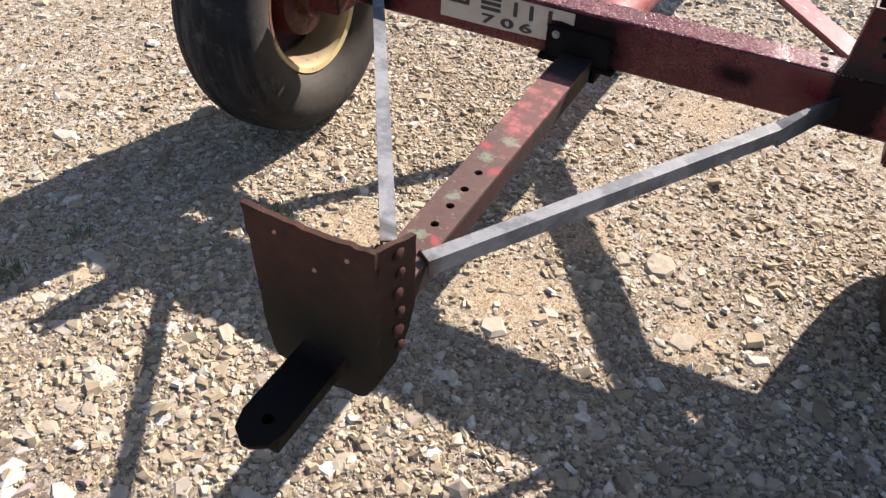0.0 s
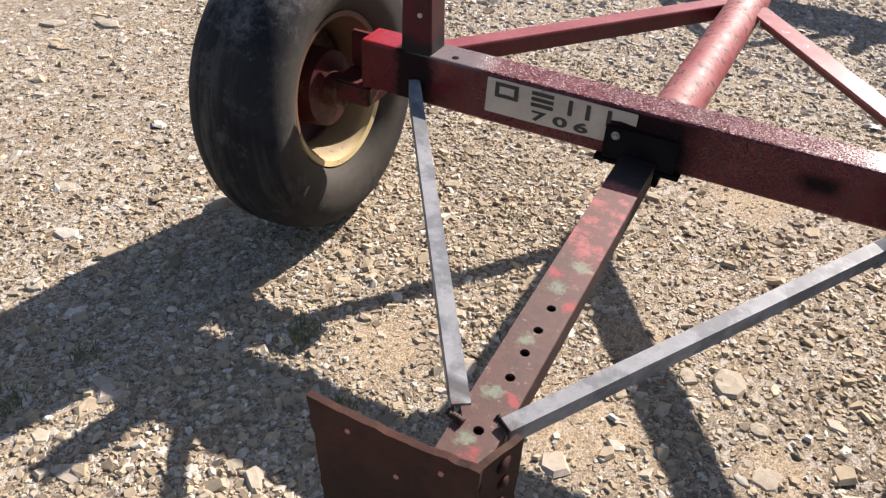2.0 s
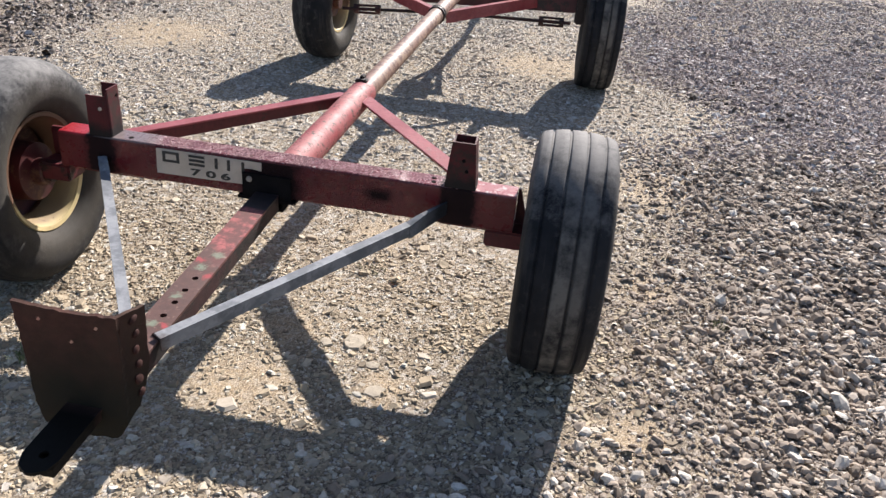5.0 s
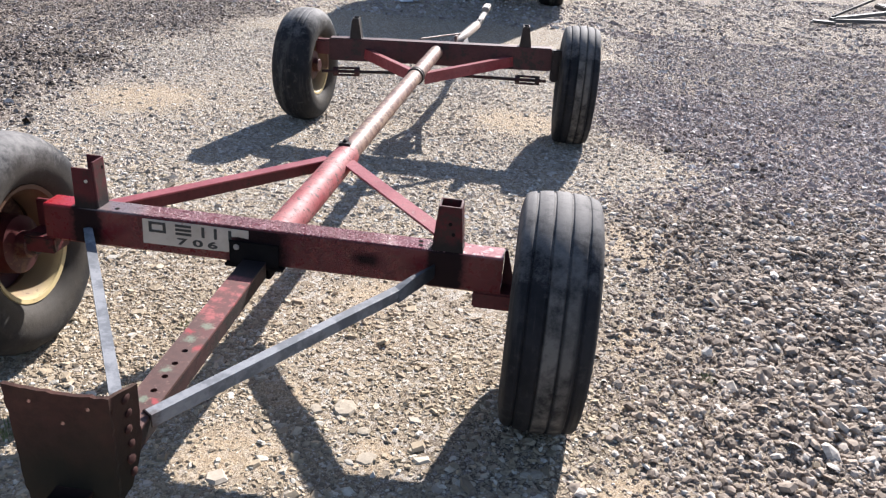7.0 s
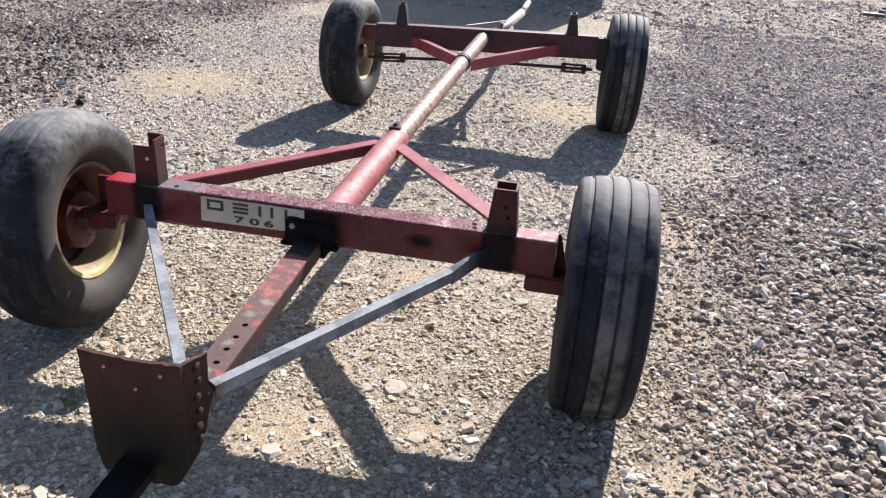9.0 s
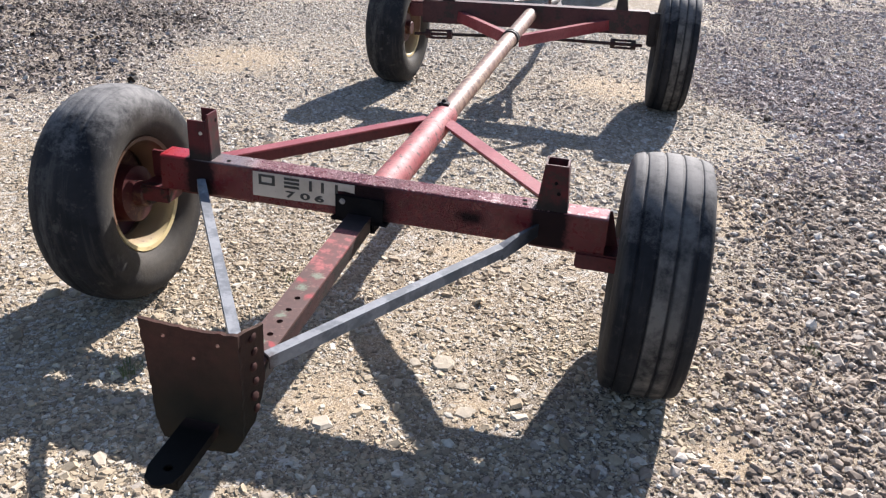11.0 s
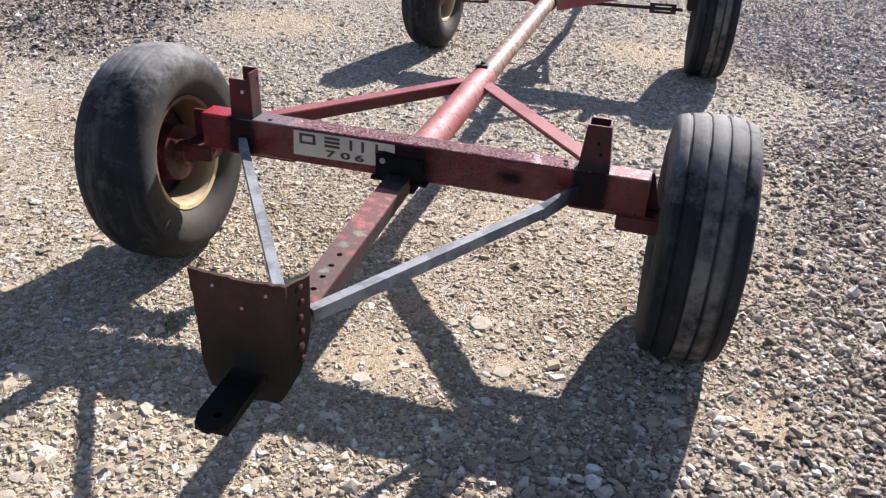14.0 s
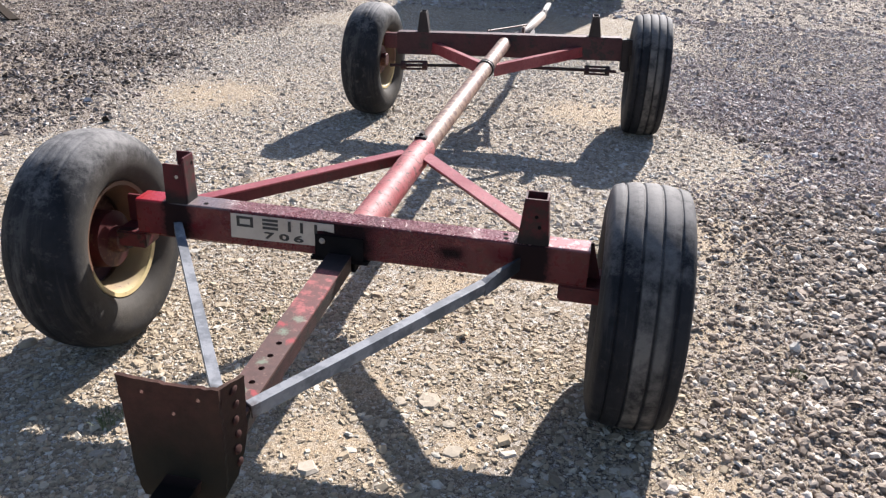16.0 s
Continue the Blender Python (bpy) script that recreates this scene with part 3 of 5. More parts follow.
def pebble_shapes(count):
    """Rounded pebbles: a foot, a wide girdle and a domed top."""
    out = []
    for _ in range(count):
        a = np.linspace(0, 2 * math.pi, 5, endpoint=False) + rng.uniform(-0.38, 0.38, 5)
        r = rng.uniform(0.75, 1.1, 5)
        k = rng.uniform(0.58, 0.82, 5)
        foot = np.stack([r * np.cos(a), r * np.sin(a), np.full(5, -0.3)], 1)
        top = np.stack([k * r * np.cos(a), k * r * np.sin(a), rng.uniform(0.35, 0.62, 5)], 1)
        out.append(np.concatenate([foot, top, [[rng.uniform(-0.15, 0.15), rng.uniform(-0.15, 0.15), rng.uniform(0.6, 0.8)]]]))
    f = [(i, (i + 1) % 5, 5 + (i + 1) % 5) for i in range(5)] + [(i, 5 + (i + 1) % 5, 5 + i) for i in range(5)] + [(5 + i, 5 + (i + 1) % 5, 10) for i in range(5)]
    return np.array(out), np.array(f)


def flake_shapes(count):
    """Flat chips: a five-cornered top on a wider foot."""
    out = []
    for _ in range(count):
        a = np.sort(np.linspace(0, 2 * math.pi, 5, endpoint=False) + rng.uniform(-0.45, 0.45, 5))
        r = rng.uniform(0.7, 1.15, 5)
        k = rng.uniform(0.62, 0.9, 5)
        foot = np.stack([r * np.cos(a), r * np.sin(a), np.full(5, -0.6)], 1)
        top = np.stack([k * r * np.cos(a), k * r * np.sin(a), rng.uniform(0.25, 0.75, 5)], 1)
        out.append(np.concatenate([foot, top]))
    f = [(i, (i + 1) % 5, 5 + (i + 1) % 5) for i in range(5)] + [(i, 5 + (i + 1) % 5, 5 + i) for i in range(5)] + [(5, 6, 7), (5, 7, 8), (5, 8, 9)]
    return np.array(out), np.array(f)


def shard_shapes(count):
    """Small split stones far off: four corners under a short ridge."""
    out = []
    for _ in range(count):
        a = np.linspace(0, 2 * math.pi, 4, endpoint=False) + rng.uniform(-0.4, 0.4, 4)
        r = rng.uniform(0.75, 1.15, 4)
        foot = np.stack([r * np.cos(a), r * np.sin(a), np.full(4, -0.5)], 1)
        ridge = [[rng.uniform(0.2, 0.6), rng.uniform(-0.3, 0.3), rng.uniform(0.4, 0.8)], [rng.uniform(-0.6, -0.2), rng.uniform(-0.3, 0.3), rng.uniform(0.4, 0.8)]]
        out.append(np.concatenate([foot, ridge]))
    return np.array(out), np.array([(0, 1, 4), (1, 2, 5), (1, 5, 4), (2, 3, 5), (3, 0, 4), (3, 4, 5)])


FLAKES = flake_shapes(60)
SHARDS = shard_shapes(60)
ROUND = round_shapes(60)
PEBBLES = pebble_shapes(60)


def scatter(name, label, material, n, region, size, flat, keep, shapes, sink=0.3, tilt=0.14, spread=0.45, grow=None, smooth=False):
    """Many small stones as one sheet of real geometry."""
    SHAPES, STONE_FACES = shapes
    x0, x1, y0, y1 = region
    p = rng.uniform((x0, y0), (x1, y1), (n, 2))
    p = p[keep(p[:, 0], p[:, 1])]
    n = len(p)
    s = np.clip(rng.lognormal(math.log(size), spread, n), size * 0.4, size * 3.4)
    if grow:
        s *= grow(p[:, 0], p[:, 1])
    shape = SHAPES[rng.integers(0, len(SHAPES), n)]
    dims = np.stack([s * rng.uniform(0.8, 1.4, n), s * rng.uniform(0.6, 1.0, n), s * flat * rng.uniform(0.6, 1.4, n)], 1)
    v = shape * dims[:, None]
    tx, ty, a = rng.normal(0, tilt, n), rng.normal(0, tilt, n), rng.uniform(0, 2 * math.pi, n)
    c, d = np.cos(tx)[:, None], np.sin(tx)[:, None]
    v = np.stack([v[..., 0], c * v[..., 1] - d * v[..., 2], d * v[..., 1] + c * v[..., 2]], -1)
    c, d = np.cos(ty)[:, None], np.sin(ty)[:, None]
    v = np.stack([c * v[..., 0] + d * v[..., 2], v[..., 1], -d * v[..., 0] + c * v[..., 2]], -1)
    c, d = np.cos(a)[:, None], np.sin(a)[:, None]
    v = np.stack([c * v[..., 0] - d * v[..., 1], d * v[..., 0] + c * v[..., 1], v[..., 2]], -1)
    z = np.array([height(x, y) for x, y in p]) + dims[:, 2] * (0.5 - sink)
    v += np.stack([p[:, 0], p[:, 1], z], 1)[:, None]
    k = v.shape[1]
    f = (STONE_FACES[None] + (np.arange(n) * k)[:, None, None]).reshape(-1, 3)
    me = bpy.data.meshes.new(name)
    me.vertices.add(n * k)
    me.vertices.foreach_set("co", v.reshape(-1).astype(np.float32))
    me.loops.add(f.size)
    me.loops.foreach_set("vertex_index", f.reshape(-1).astype(np.int32))
    me.polygons.add(len(f))
    me.polygons.foreach_set("loop_start", np.arange(0, f.size, 3, dtype=np.int32))
    me.polygons.foreach_set("use_smooth", np.full(len(f), smooth))
    me.update(calc_edges=True)
    me.materials.append(material)
    return tagged(new(name, me), label, "gravel", kind="stuff")


def loose(x, y):
    """How much a spot belongs to the loose gravel beside the driven strip, 0 to 1."""
    w = 0.35 * np.sin(1.3 * y + 0.6) + 0.22 * np.sin(3.1 * y + x)
    right = np.clip((x + w - 1.15) / 0.8, 0, 1)
    left = np.clip((-2.7 - (x + 0.5 * w)) / 0.6, 0, 1) * np.clip((y - 1.2) / 0.8, 0, 1)
    front = 0.85 * np.clip((0.6 * x - y - 0.86 + 0.3 * w) / 0.5, 0, 1)
    return np.clip(right + left + front, 0, 1)


PALE = stone_material("pale_limestone", (0.24, 0.190, 0.132), (0.40, 0.325, 0.228), (0.70, 0.650, 0.55), (0.50, 0.405, 0.278))
PALE_FAR = stone_material("grey_limestone", (0.23, 0.193, 0.157), (0.44, 0.382, 0.314), (0.74, 0.71, 0.655), (0.57, 0.494, 0.397))
FLAG = stone_material("bleached_limestone", (0.36, 0.305, 0.245), (0.49, 0.425, 0.34), (0.72, 0.68, 0.61), (0.58, 0.50, 0.41))
BROWN = stone_material("brown_grey_stone", (0.150, 0.118, 0.091), (0.31, 0.249, 0.195), (0.80, 0.74, 0.65), (0.47, 0.384, 0.303))
BROWN_FAR = stone_material("grey_brown_stone", (0.21, 0.162, 0.144), (0.38, 0.312, 0.279), (0.74, 0.71, 0.685), (0.51, 0.430, 0.388))
chance = lambda x, y: rng.random(len(x))  # noqa: E731


def thinning(x, y, x0, x1, y0, y1, over=0.9):
    """True more and more rarely towards the outer edges of a spread of stones."""
    near = np.minimum(np.minimum(x - x0, x1 - x), np.minimum(y - y0, y1 - y))
    return chance(x, y) < np.clip(near / over, 0, 1)


def sandy(x, y):
    """Patches of fine sand in the driven strip, where few chips lie: 0 to 1."""
    a = np.sin(2.3 * x + 1.1 * y + 0.4) + np.sin(1.7 * y - 2.9 * x + 2.0) + 0.7 * np.sin(6.1 * x + 4.7 * y) + 0.5 * np.sin(9.0 * y - 5.0 * x + 1.0)
    out = np.clip(a * 0.4, 0, 0.6)
    for px, py, r in SAND:
        out = np.maximum(out, 0.85 * np.clip(1.5 - np.hypot(x - px, y - py) / r, 0, 1))
    return out


strip = lambda x, y: (chance(x, y) > 0.9 * loose(x, y)) & (chance(x, y) > sandy(x, y))  # noqa: E731
scatter("gravel_chips", "fine pale limestone chips packed into the yard", PALE, 64000, (-2.6, 1.9, -1.9, 1.4), 0.0056, 0.52, lambda x, y: strip(x, y) & thinning(x, y, -2.6, 9, -1.9, 9, 0.6), ROUND, 0.25, 0.34)
scatter("gravel_flakes", "thin flat limestone flakes overlapping on the driven strip", PALE, 35000, (-0.95, 1.4, -1.3, 0.55), 0.0070, 0.30, strip, FLAKES, 0.2, 0.24)
scatter("gravel_stones", "flat pale limestone pieces lying on the yard", PALE, 15000, (-3.2, 2.1, -2.2, 2.2), 0.0105, 0.30, lambda x, y: strip(x, y) & thinning(x, y, -3.2, 9, -2.2, 9), ROUND, 0.3, 0.2, 0.5)
slabby = lambda x, y: np.where((y < -0.85) & (x < 0.3), 0.75, np.where(x < -1.15, 0.5, 0.10))  # noqa: E731
scatter("gravel_slabs", "larger flat limestone flakes half buried in the yard", FLAG, 4400, (-3.4, 1.2, -2.0, 1.4), 0.0165, 0.20, lambda x, y: (chance(x, y) < slabby(x, y)) & thinning(x, y, -3.4, 9, -2.0, 9, 0.7), ROUND, 0.35, 0.09, 0.38)
scatter("gravel_far", "pale limestone pieces on the driven strip", PALE_FAR, 115000, (-3.9, 2.2, 1.4, 7.0), 0.0086, 0.42, strip, SHARDS, 0.25, 0.22, 0.55)
wider = lambda x, y: np.maximum(0.78 + 0.50 * np.clip((x - 1.0) / 1.1, 0, 1), np.clip(0.62 - 0.7 * y, 0, 1.1))  # noqa: E731
scatter("coarse_gravel", "loose rounded brown and grey pebbles beside the strip", BROWN, 77000, (0.1, 3.5, -1.7, 2.8), 0.0088, 0.47, lambda x, y: (chance(x, y) < loose(x, y)) & thinning(x, y, -9, 3.5, -1.7, 2.8, 0.8), PEBBLES, -0.06, 0.38, 0.50, wider)
# BROWN_FAR is lighter than BROWN here: distance haze put into the stone colour
scatter("coarse_gravel_middle", "loose brown gravel where the pebbles grow sparser", BROWN_FAR, 62000, (0.8, 5.2, 1.9, 6.0), 0.0105, 0.48, lambda x, y: (chance(x, y) < loose(x, y)) & thinning(x, y, -9, 5.2, 1.9, 6.0, 0.9), SHARDS, 0.05, 0.32, 0.45)
scatter("coarse_gravel_far", "loose dark gravel further along the yard", BROWN_FAR, 62000, (1.0, 6.0, 2.2, 9.5), 0.0118, 0.44, lambda x, y: chance(x, y) < loose(x, y), SHARDS, 0.0, 0.26)
SOIL = stone_material("earthy_brown_stone", (0.105, 0.082, 0.068), (0.19, 0.151, 0.125), (0.66, 0.61, 0.56), (0.29, 0.235, 0.196))
scatter("soil_gravel", "dark earthy gravel with pale flecks beyond the strip", SOIL, 62000, (-7.0, -2.2, 1.2, 9.5), 0.0118, 0.44, lambda x, y: chance(x, y) < loose(x, y), SHARDS, 0.0, 0.26)
scatter("scattered_gravel", "thinly scattered stones over the rest of the yard", BROWN_FAR, 9000, (-7.0, 8.0, -6.5, 3.5), 0.012, 0.4, lambda x, y: thinning(x, y, -7.0, 8.0, -6.5, 9, 3.0) & ((y < -1.3) | (x < -2.4) | (x > 3.3)), FLAKES, 0.1, 0.24)
scatter("distant_gravel", "grey gravel at the far end of the yard", BROWN_FAR, 30000, (-6.0, 11.0, 9.0, 17.0), 0.021, 0.45, lambda x, y: chance(x, y) < 0.9, SHARDS, 0.0, 0.26)

CLOD = stone_material("dark_earth", (0.060, 0.048, 0.038), (0.10, 0.080, 0.064), (0.20, 0.165, 0.135), (0.14, 0.110, 0.088))
CLODS = [(2.20, 3.40, 0.22), (2.37, 3.24, 0.16), (1.90, 3.46, 0.13), (2.30, 1.68, 0.15), (2.37, 1.37, 0.16), (2.20, 2.21, 0.13), (2.16, 4.04, 0.16), (-3.3, 2.6, 0.5), (-3.7, 3.3, 0.6), (-4.2, 4.3, 0.8), (-3.4, 4.5, 0.45), (-3.1, 3.6, 0.25)]


def cloddy(x, y):
    out = np.zeros(len(x), bool)
    for px, py, r in CLODS:
        out |= chance(x, y) < 0.32 * np.exp(-((x - px) ** 2 + ((y - py) * 1.8) ** 2) / (r * r))
    return out


scatter("earth_clods", "dark crumbled earth and roots among the loose gravel", CLOD, 60000, (-5.5, 3.2, 0.9, 5.2), 0.0125, 0.6, cloddy, PEBBLES, -0.05, 0.6, 0.45)

# ---- wagon chassis ----
wagon = empty("wagon_chassis", "red-painted steel farm wagon chassis with four rubber tyres on gravel", "wagon chassis")

# rear beam with its stakes
BX0, BX1, BY0, BY1, BZ0, BZ1 = -0.79, 0.742, -0.048, 0.045, 0.440, 0.567


def beam(name, x0, x1, y0, y1, z0, z1, material, label):
    """A square tube, open at its ends, with rounded edges."""
    bm = bmesh.new()
    r, t = 0.008, 0.007
    def outline(k):
        pts = []
        for cx, cz, a0 in ((1, 1, 0), (-1, 1, 90), (-1, -1, 180), (1, -1, 270)):
            for a in (0, 30, 60, 90):
                b = radians(a0 + a)
                pts.append(((cx * ((y1 - y0) / 2 - k - r)) + r * math.cos(b), cz * ((z1 - z0) / 2 - k - r) + r * math.sin(b)))
        return pts
    cy, cz = (y0 + y1) / 2, (z0 + z1) / 2
    out = [[(x, cy + u, cz + v) for u, v in outline(0)] for x in np.linspace(x0, x1, 9)]
    inn = [[(x, cy + u, cz + v) for u, v in outline(t)] for x in (x1, x0)]
    loft(bm, out + inn + [out[0]], False)
    bmesh.ops.remove_doubles(bm, verts=bm.verts, dist=1e-5)
    return part(name, bm, material, wagon, label)


axle_beam = beam("axle_beam", BX0, BX1, BY0, BY1, BZ0, BZ1, BEAM, "dark red square beam with blistered, flaking paint on top")


def stake(x0, x1, parent, y=0.0, z=0.567, h=0.158, d=0.047, taper=0.014, lean=0.0, lip=0.006):
    """A hollow tapered post with a lower front lip, open at the top."""
    bm = bmesh.new()
    t = 0.006
    def ring(zz, k, inset):
        a, b = x0 + k * (1 - lean) + inset, x1 - k * (1 + lean) - inset
        return [(a, y - d + inset, zz), (b, y - d + inset, zz), (b, y + d - inset, zz), (a, y + d - inset, zz)]
    top_o, top_i = ring(z + h, taper, 0), ring(z + h, taper, t)
    top_o = [(px, py, pz - (lip if py < y else 0)) for px, py, pz in top_o]
    top_i = [(px, py, pz - (lip if py < y else 0)) for px, py, pz in top_i]
    loft(bm, [ring(z, 0, 0), ring(z + h * 0.5, taper * 0.5, 0), top_o, top_i, ring(z + 0.01, 0, t)], False)
    return part("stake", bm, POST_RED, parent, "hollow tapered red post with worn edges")


def drilled(parent, holes, material=BLACK):
    for x, y, z in holes:
        bm = bmesh.new()
        pipe(bm, (x, y, z), (x, y, z + 0.0015), 0.008, 0.0, 14)
        part("bolt_hole", bm, material, parent)


def channel_stake(x0, x1, y0, y1, parent, h=0.158, lip=0.021, t=0.006):
    """A bent steel channel open on its outer side, its front flange cut lower."""
    r = 0.012
    bend = [(math.cos(radians(a)), math.sin(radians(a))) for a in (-90, -60, -30, 0)]
    path = [(x0, y0, 0, -1)] + [(x1 - r + r * c, y0 + r + r * d, c, d) for c, d in bend] + [(x1 - r + r * c, y1 - r - r * d, c, -d) for c, d in bend[::-1]] + [(x0 + 0.010, y1, 0, 1)]
    bm = bmesh.new()
    rings = []
    for f in (0.0, 0.4, 0.8, 1.0):
        out, inn = [], []
        for i, (px, py, nx, ny) in enumerate(path):
            z = BZ1 + f * (h - (lip if i < 3 else lip * 0.4 if i == 3 else 0.0))
            px += (1 - f) * (0.006 if nx > 0.4 else 0.0)
            out.append((px, py, z))
            inn.append((px - nx * t, py - ny * t, z))
        rings.append(out + inn[::-1])
    loft(bm, rings)
    return part("stake", bm, POST_RED, parent, "bent red channel post with worn edges")


for x0, x1 in ((-0.676, -0.606), (0.512, 0.612)):
    s = channel_stake(x0, x1, -0.047, 0.039, axle_beam) if x0 < 0 else stake(x0, x1, axle_beam, -0.016, BZ1, 0.158, 0.031, 0.014, 0.0)
    bm = bmesh.new()
    xm = (x0 + x1) / 2 + (0.004 if x0 > 0 else 0.012)
    pipe(bm, (xm, -0.0495, 0.662), (xm, -0.0475, 0.662), 0.006, 0.0, 12)
    part("stake_hole", bm, DECAL if x0 < 0 else BLACK, s)
    bm = bmesh.new()
    if x0 < 0:
        pipe(bm, (x1 - 0.003, 0.016, 0.694), (x1 + 0.0022, 0.016, 0.694), 0.006, 0.0, 12)
    else:
        pipe(bm, (xm + 0.012, -0.0495, 0.628), (xm + 0.012, -0.0465, 0.628), 0.006, 0.0, 12)
    part("stake_hole", bm, BLACK, s)
drilled(axle_beam, [(-0.545, -0.02, 0.5668), (0.47, 0.012, 0.5668), (0.475, -0.02, 0.5668)])

# stubs that carry the hubs
for sgn, xa, xb in ((1, 0.655, 0.86), (-1, -0.772, -0.885)):
    bm = bmesh.new()
    box(bm, min(xa, xb), max(xa, xb), -0.045, 0.050, 0.380, 0.4385, 0.006)
    part("axle_stub", bm, AXLE_RED, axle_beam)
    bm = bmesh.new()
    box(bm, min(sgn * 0.49, xb), max(sgn * 0.49, xb), 0.052, 0.118, 0.388, 0.4385, 0.005)
    # unseen upright plate, added to keep the sun off the stub's top
    box(bm, min(sgn * 0.80, xb), max(sgn * 0.80, xb), 0.054, 0.072, 0.4385, 0.535, 0.003)
    part("axle_bracket", bm, AXLE_RED, axle_beam, "dark red bracket behind the beam with an added shading plate")
    bm = bmesh.new()
    pipe(bm, (xb - sgn * 0.03, 0, 0.388), (xb + sgn * 0.16, 0, 0.388), 0.034, 0.0, 20)
    part("spindle", bm, DARK_STEEL, axle_beam)

bm = bmesh.new()
plate(bm, [[(0.7435, 0.562), (0.752, 0.562), (0.785, 0.440), (0.7435, 0.440)]], 0.010, lambda u, v, w: (u, 0.032 + w, v))
part("end_plate", bm, AXLE_RED, axle_beam, "dark end plate")

# name plate: the maker's name as plain bars, the number in figures
bm = bmesh.new()
jag = [(-0.447, 0.470), (-0.30, 0.471), (-0.152, 0.474), (-0.151, 0.529), (-0.120, 0.532), (-0.086, 0.528), (-0.086, 0.557), (-0.25, 0.558), (-0.445, 0.557)]
plate(bm, [jag], 0.002, lambda u, v, w: (u, BY0 - 0.0005 - w, v))
name_plate = part("name_plate", bm, DECAL, wagon, "peeling cream decal with black marking")
Z0, T = 0.5135, 0.0085
MARKS = [
    [[(-0.424, Z0), (-0.366, Z0), (-0.366, Z0 + 0.037), (-0.424, Z0 + 0.037)], [(-0.414, Z0 + T), (-0.414, Z0 + 0.0285), (-0.376, Z0 + 0.0285), (-0.376, Z0 + T)]],
    *[[[(-0.333, z), (-0.279, z), (-0.279, z + T), (-0.333, z + T)]] for z in (Z0, Z0 + 0.0142, Z0 + 0.0285)],
    *[[[(x, Z0), (x + 0.010, Z0), (x + 0.010, Z0 + 0.037), (x, Z0 + 0.037)]] for x in (-0.244, -0.202, -0.153)],
]
for loops in MARKS:
    bm = bmesh.new()
    plate(bm, loops, 0.0016, lambda u, v, d: (u, BY0 - 0.0028 - d, v))
    part("marking_bar", bm, INK, name_plate)
for ch, x in (("7", -0.330), ("0", -0.276), ("6", -0.226)):
    cu = bpy.data.curves.new("figure", "FONT")
    cu.body, cu.size, cu.extrude, cu.offset = ch, 0.040, 0.0008, 0.0012
    tmp = bpy.data.objects.new("figure", cu)
    me = bpy.data.meshes.new_from_object(tmp)
    me.name = "figure"
    bpy.data.objects.remove(tmp)
    part_of("figure", me, INK, name_plate, m=pose(x, BY0 - 0.0035, 0.480, 90) @ Matrix.Diagonal((1.75, 0.80, 1, 1)))

# tongue: a drilled channel that runs under the beam and out through the hitch plate
TX0, TX1, TZ = -0.103, -0.024, 0.438
bm = bmesh.new()
end = [(TX0, -1.288), (TX0 + 0.010, -1.318), (TX0 + 0.034, -1.335), (TX1 - 0.030, -1.335), (TX1 - 0.008, -1.321), (TX1, -1.292)][::-1]
outline = [(TX0, y) for y in np.linspace(-0.062, -1.25, 8)] + end[::-1] + [(TX1, y) for y in np.linspace(-1.25, -0.062, 8)]
holes = [circle(-0.060, y, 0.0085) for y in (-0.609, -0.670, -0.729, -0.790, -0.908)] + [circle(-0.060, -1.285, 0.010)]
RISE = Matrix(((1, 0, 0, 0), (0, 1, 0, 0), (0, 0.031, 1, 0.0235), (0, 0, 0, 1)))  # it rises towards the beam, in line with the reach
plate(bm, [outline] + holes, 0.007, lambda u, v, w: RISE @ Vector((u, v, TZ - w)))
box(bm, TX0 + 0.003, TX0 + 0.032, -1.31, -1.128, TZ - 0.030, TZ - 0.0071, 0.001, m=RISE)
box(bm, TX1 - 0.032, TX1 - 0.003, -1.31, -1.128, TZ - 0.030, TZ - 0.0071, 0.001, m=RISE)
# two inner plates, added to block light so the holes look dark
box(bm, TX0 + 0.0065, TX1 - 0.0065, -1.126, -0.064, TZ - 0.027, TZ - 0.022, 0.0, m=RISE)
box(bm, TX0 + 0.033, TX1 - 0.033, -1.30, -1.14, TZ - 0.028, TZ - 0.022, 0.0, m=RISE)
tongue = part("tongue", bm, TONGUE, wagon, "drilled steel channel with worn red paint over rust")
for xa, xb in ((TX0, TX0 + 0.006), (TX1 - 0.006, TX1)):
    part("channel_leg", boxed(xa, xb, -1.126, -0.063, TZ - 0.056, TZ - 0.0071, bev=0.001, m=RISE), LEG_RED, tongue, "dark leg with remains of red paint")

# saddle that clamps the tongue under the beam
bm = bmesh.new()
box(bm, -0.150, 0.016, BY0 - 0.010, BY0 - 0.003, 0.430, 0.520, 0.002)
box(bm, -0.166, 0.030, -0.060, 0.060, 0.427, 0.4395, 0.002)
box(bm, -0.1120, -0.1045, -0.050, 0.07, 0.390, 0.437, 0.001)
box(bm, -0.0225, -0.015, -0.050, 0.07, 0.402, 0.437, 0.002)
box(bm, -0.1120, -0.015, -0.050, 0.07, 0.392, 0.4025, 0.001)
clamp = part("clamp", bm, BLACK, wagon, "black greasy clamp bracket")
BOLT_HEAD = bpy.data.meshes.new("bolt")
hb = hexbolt()
hb.to_mesh(BOLT_HEAD)
hb.free()
BOLT_HEAD.materials.append(BOLT)
part_of("bolt", BOLT_HEAD, None, clamp, m=pose(-0.125, BY0 - 0.010, 0.499, 90) @ Matrix.Diagonal((0.6, 0.6, 0.8, 1)))

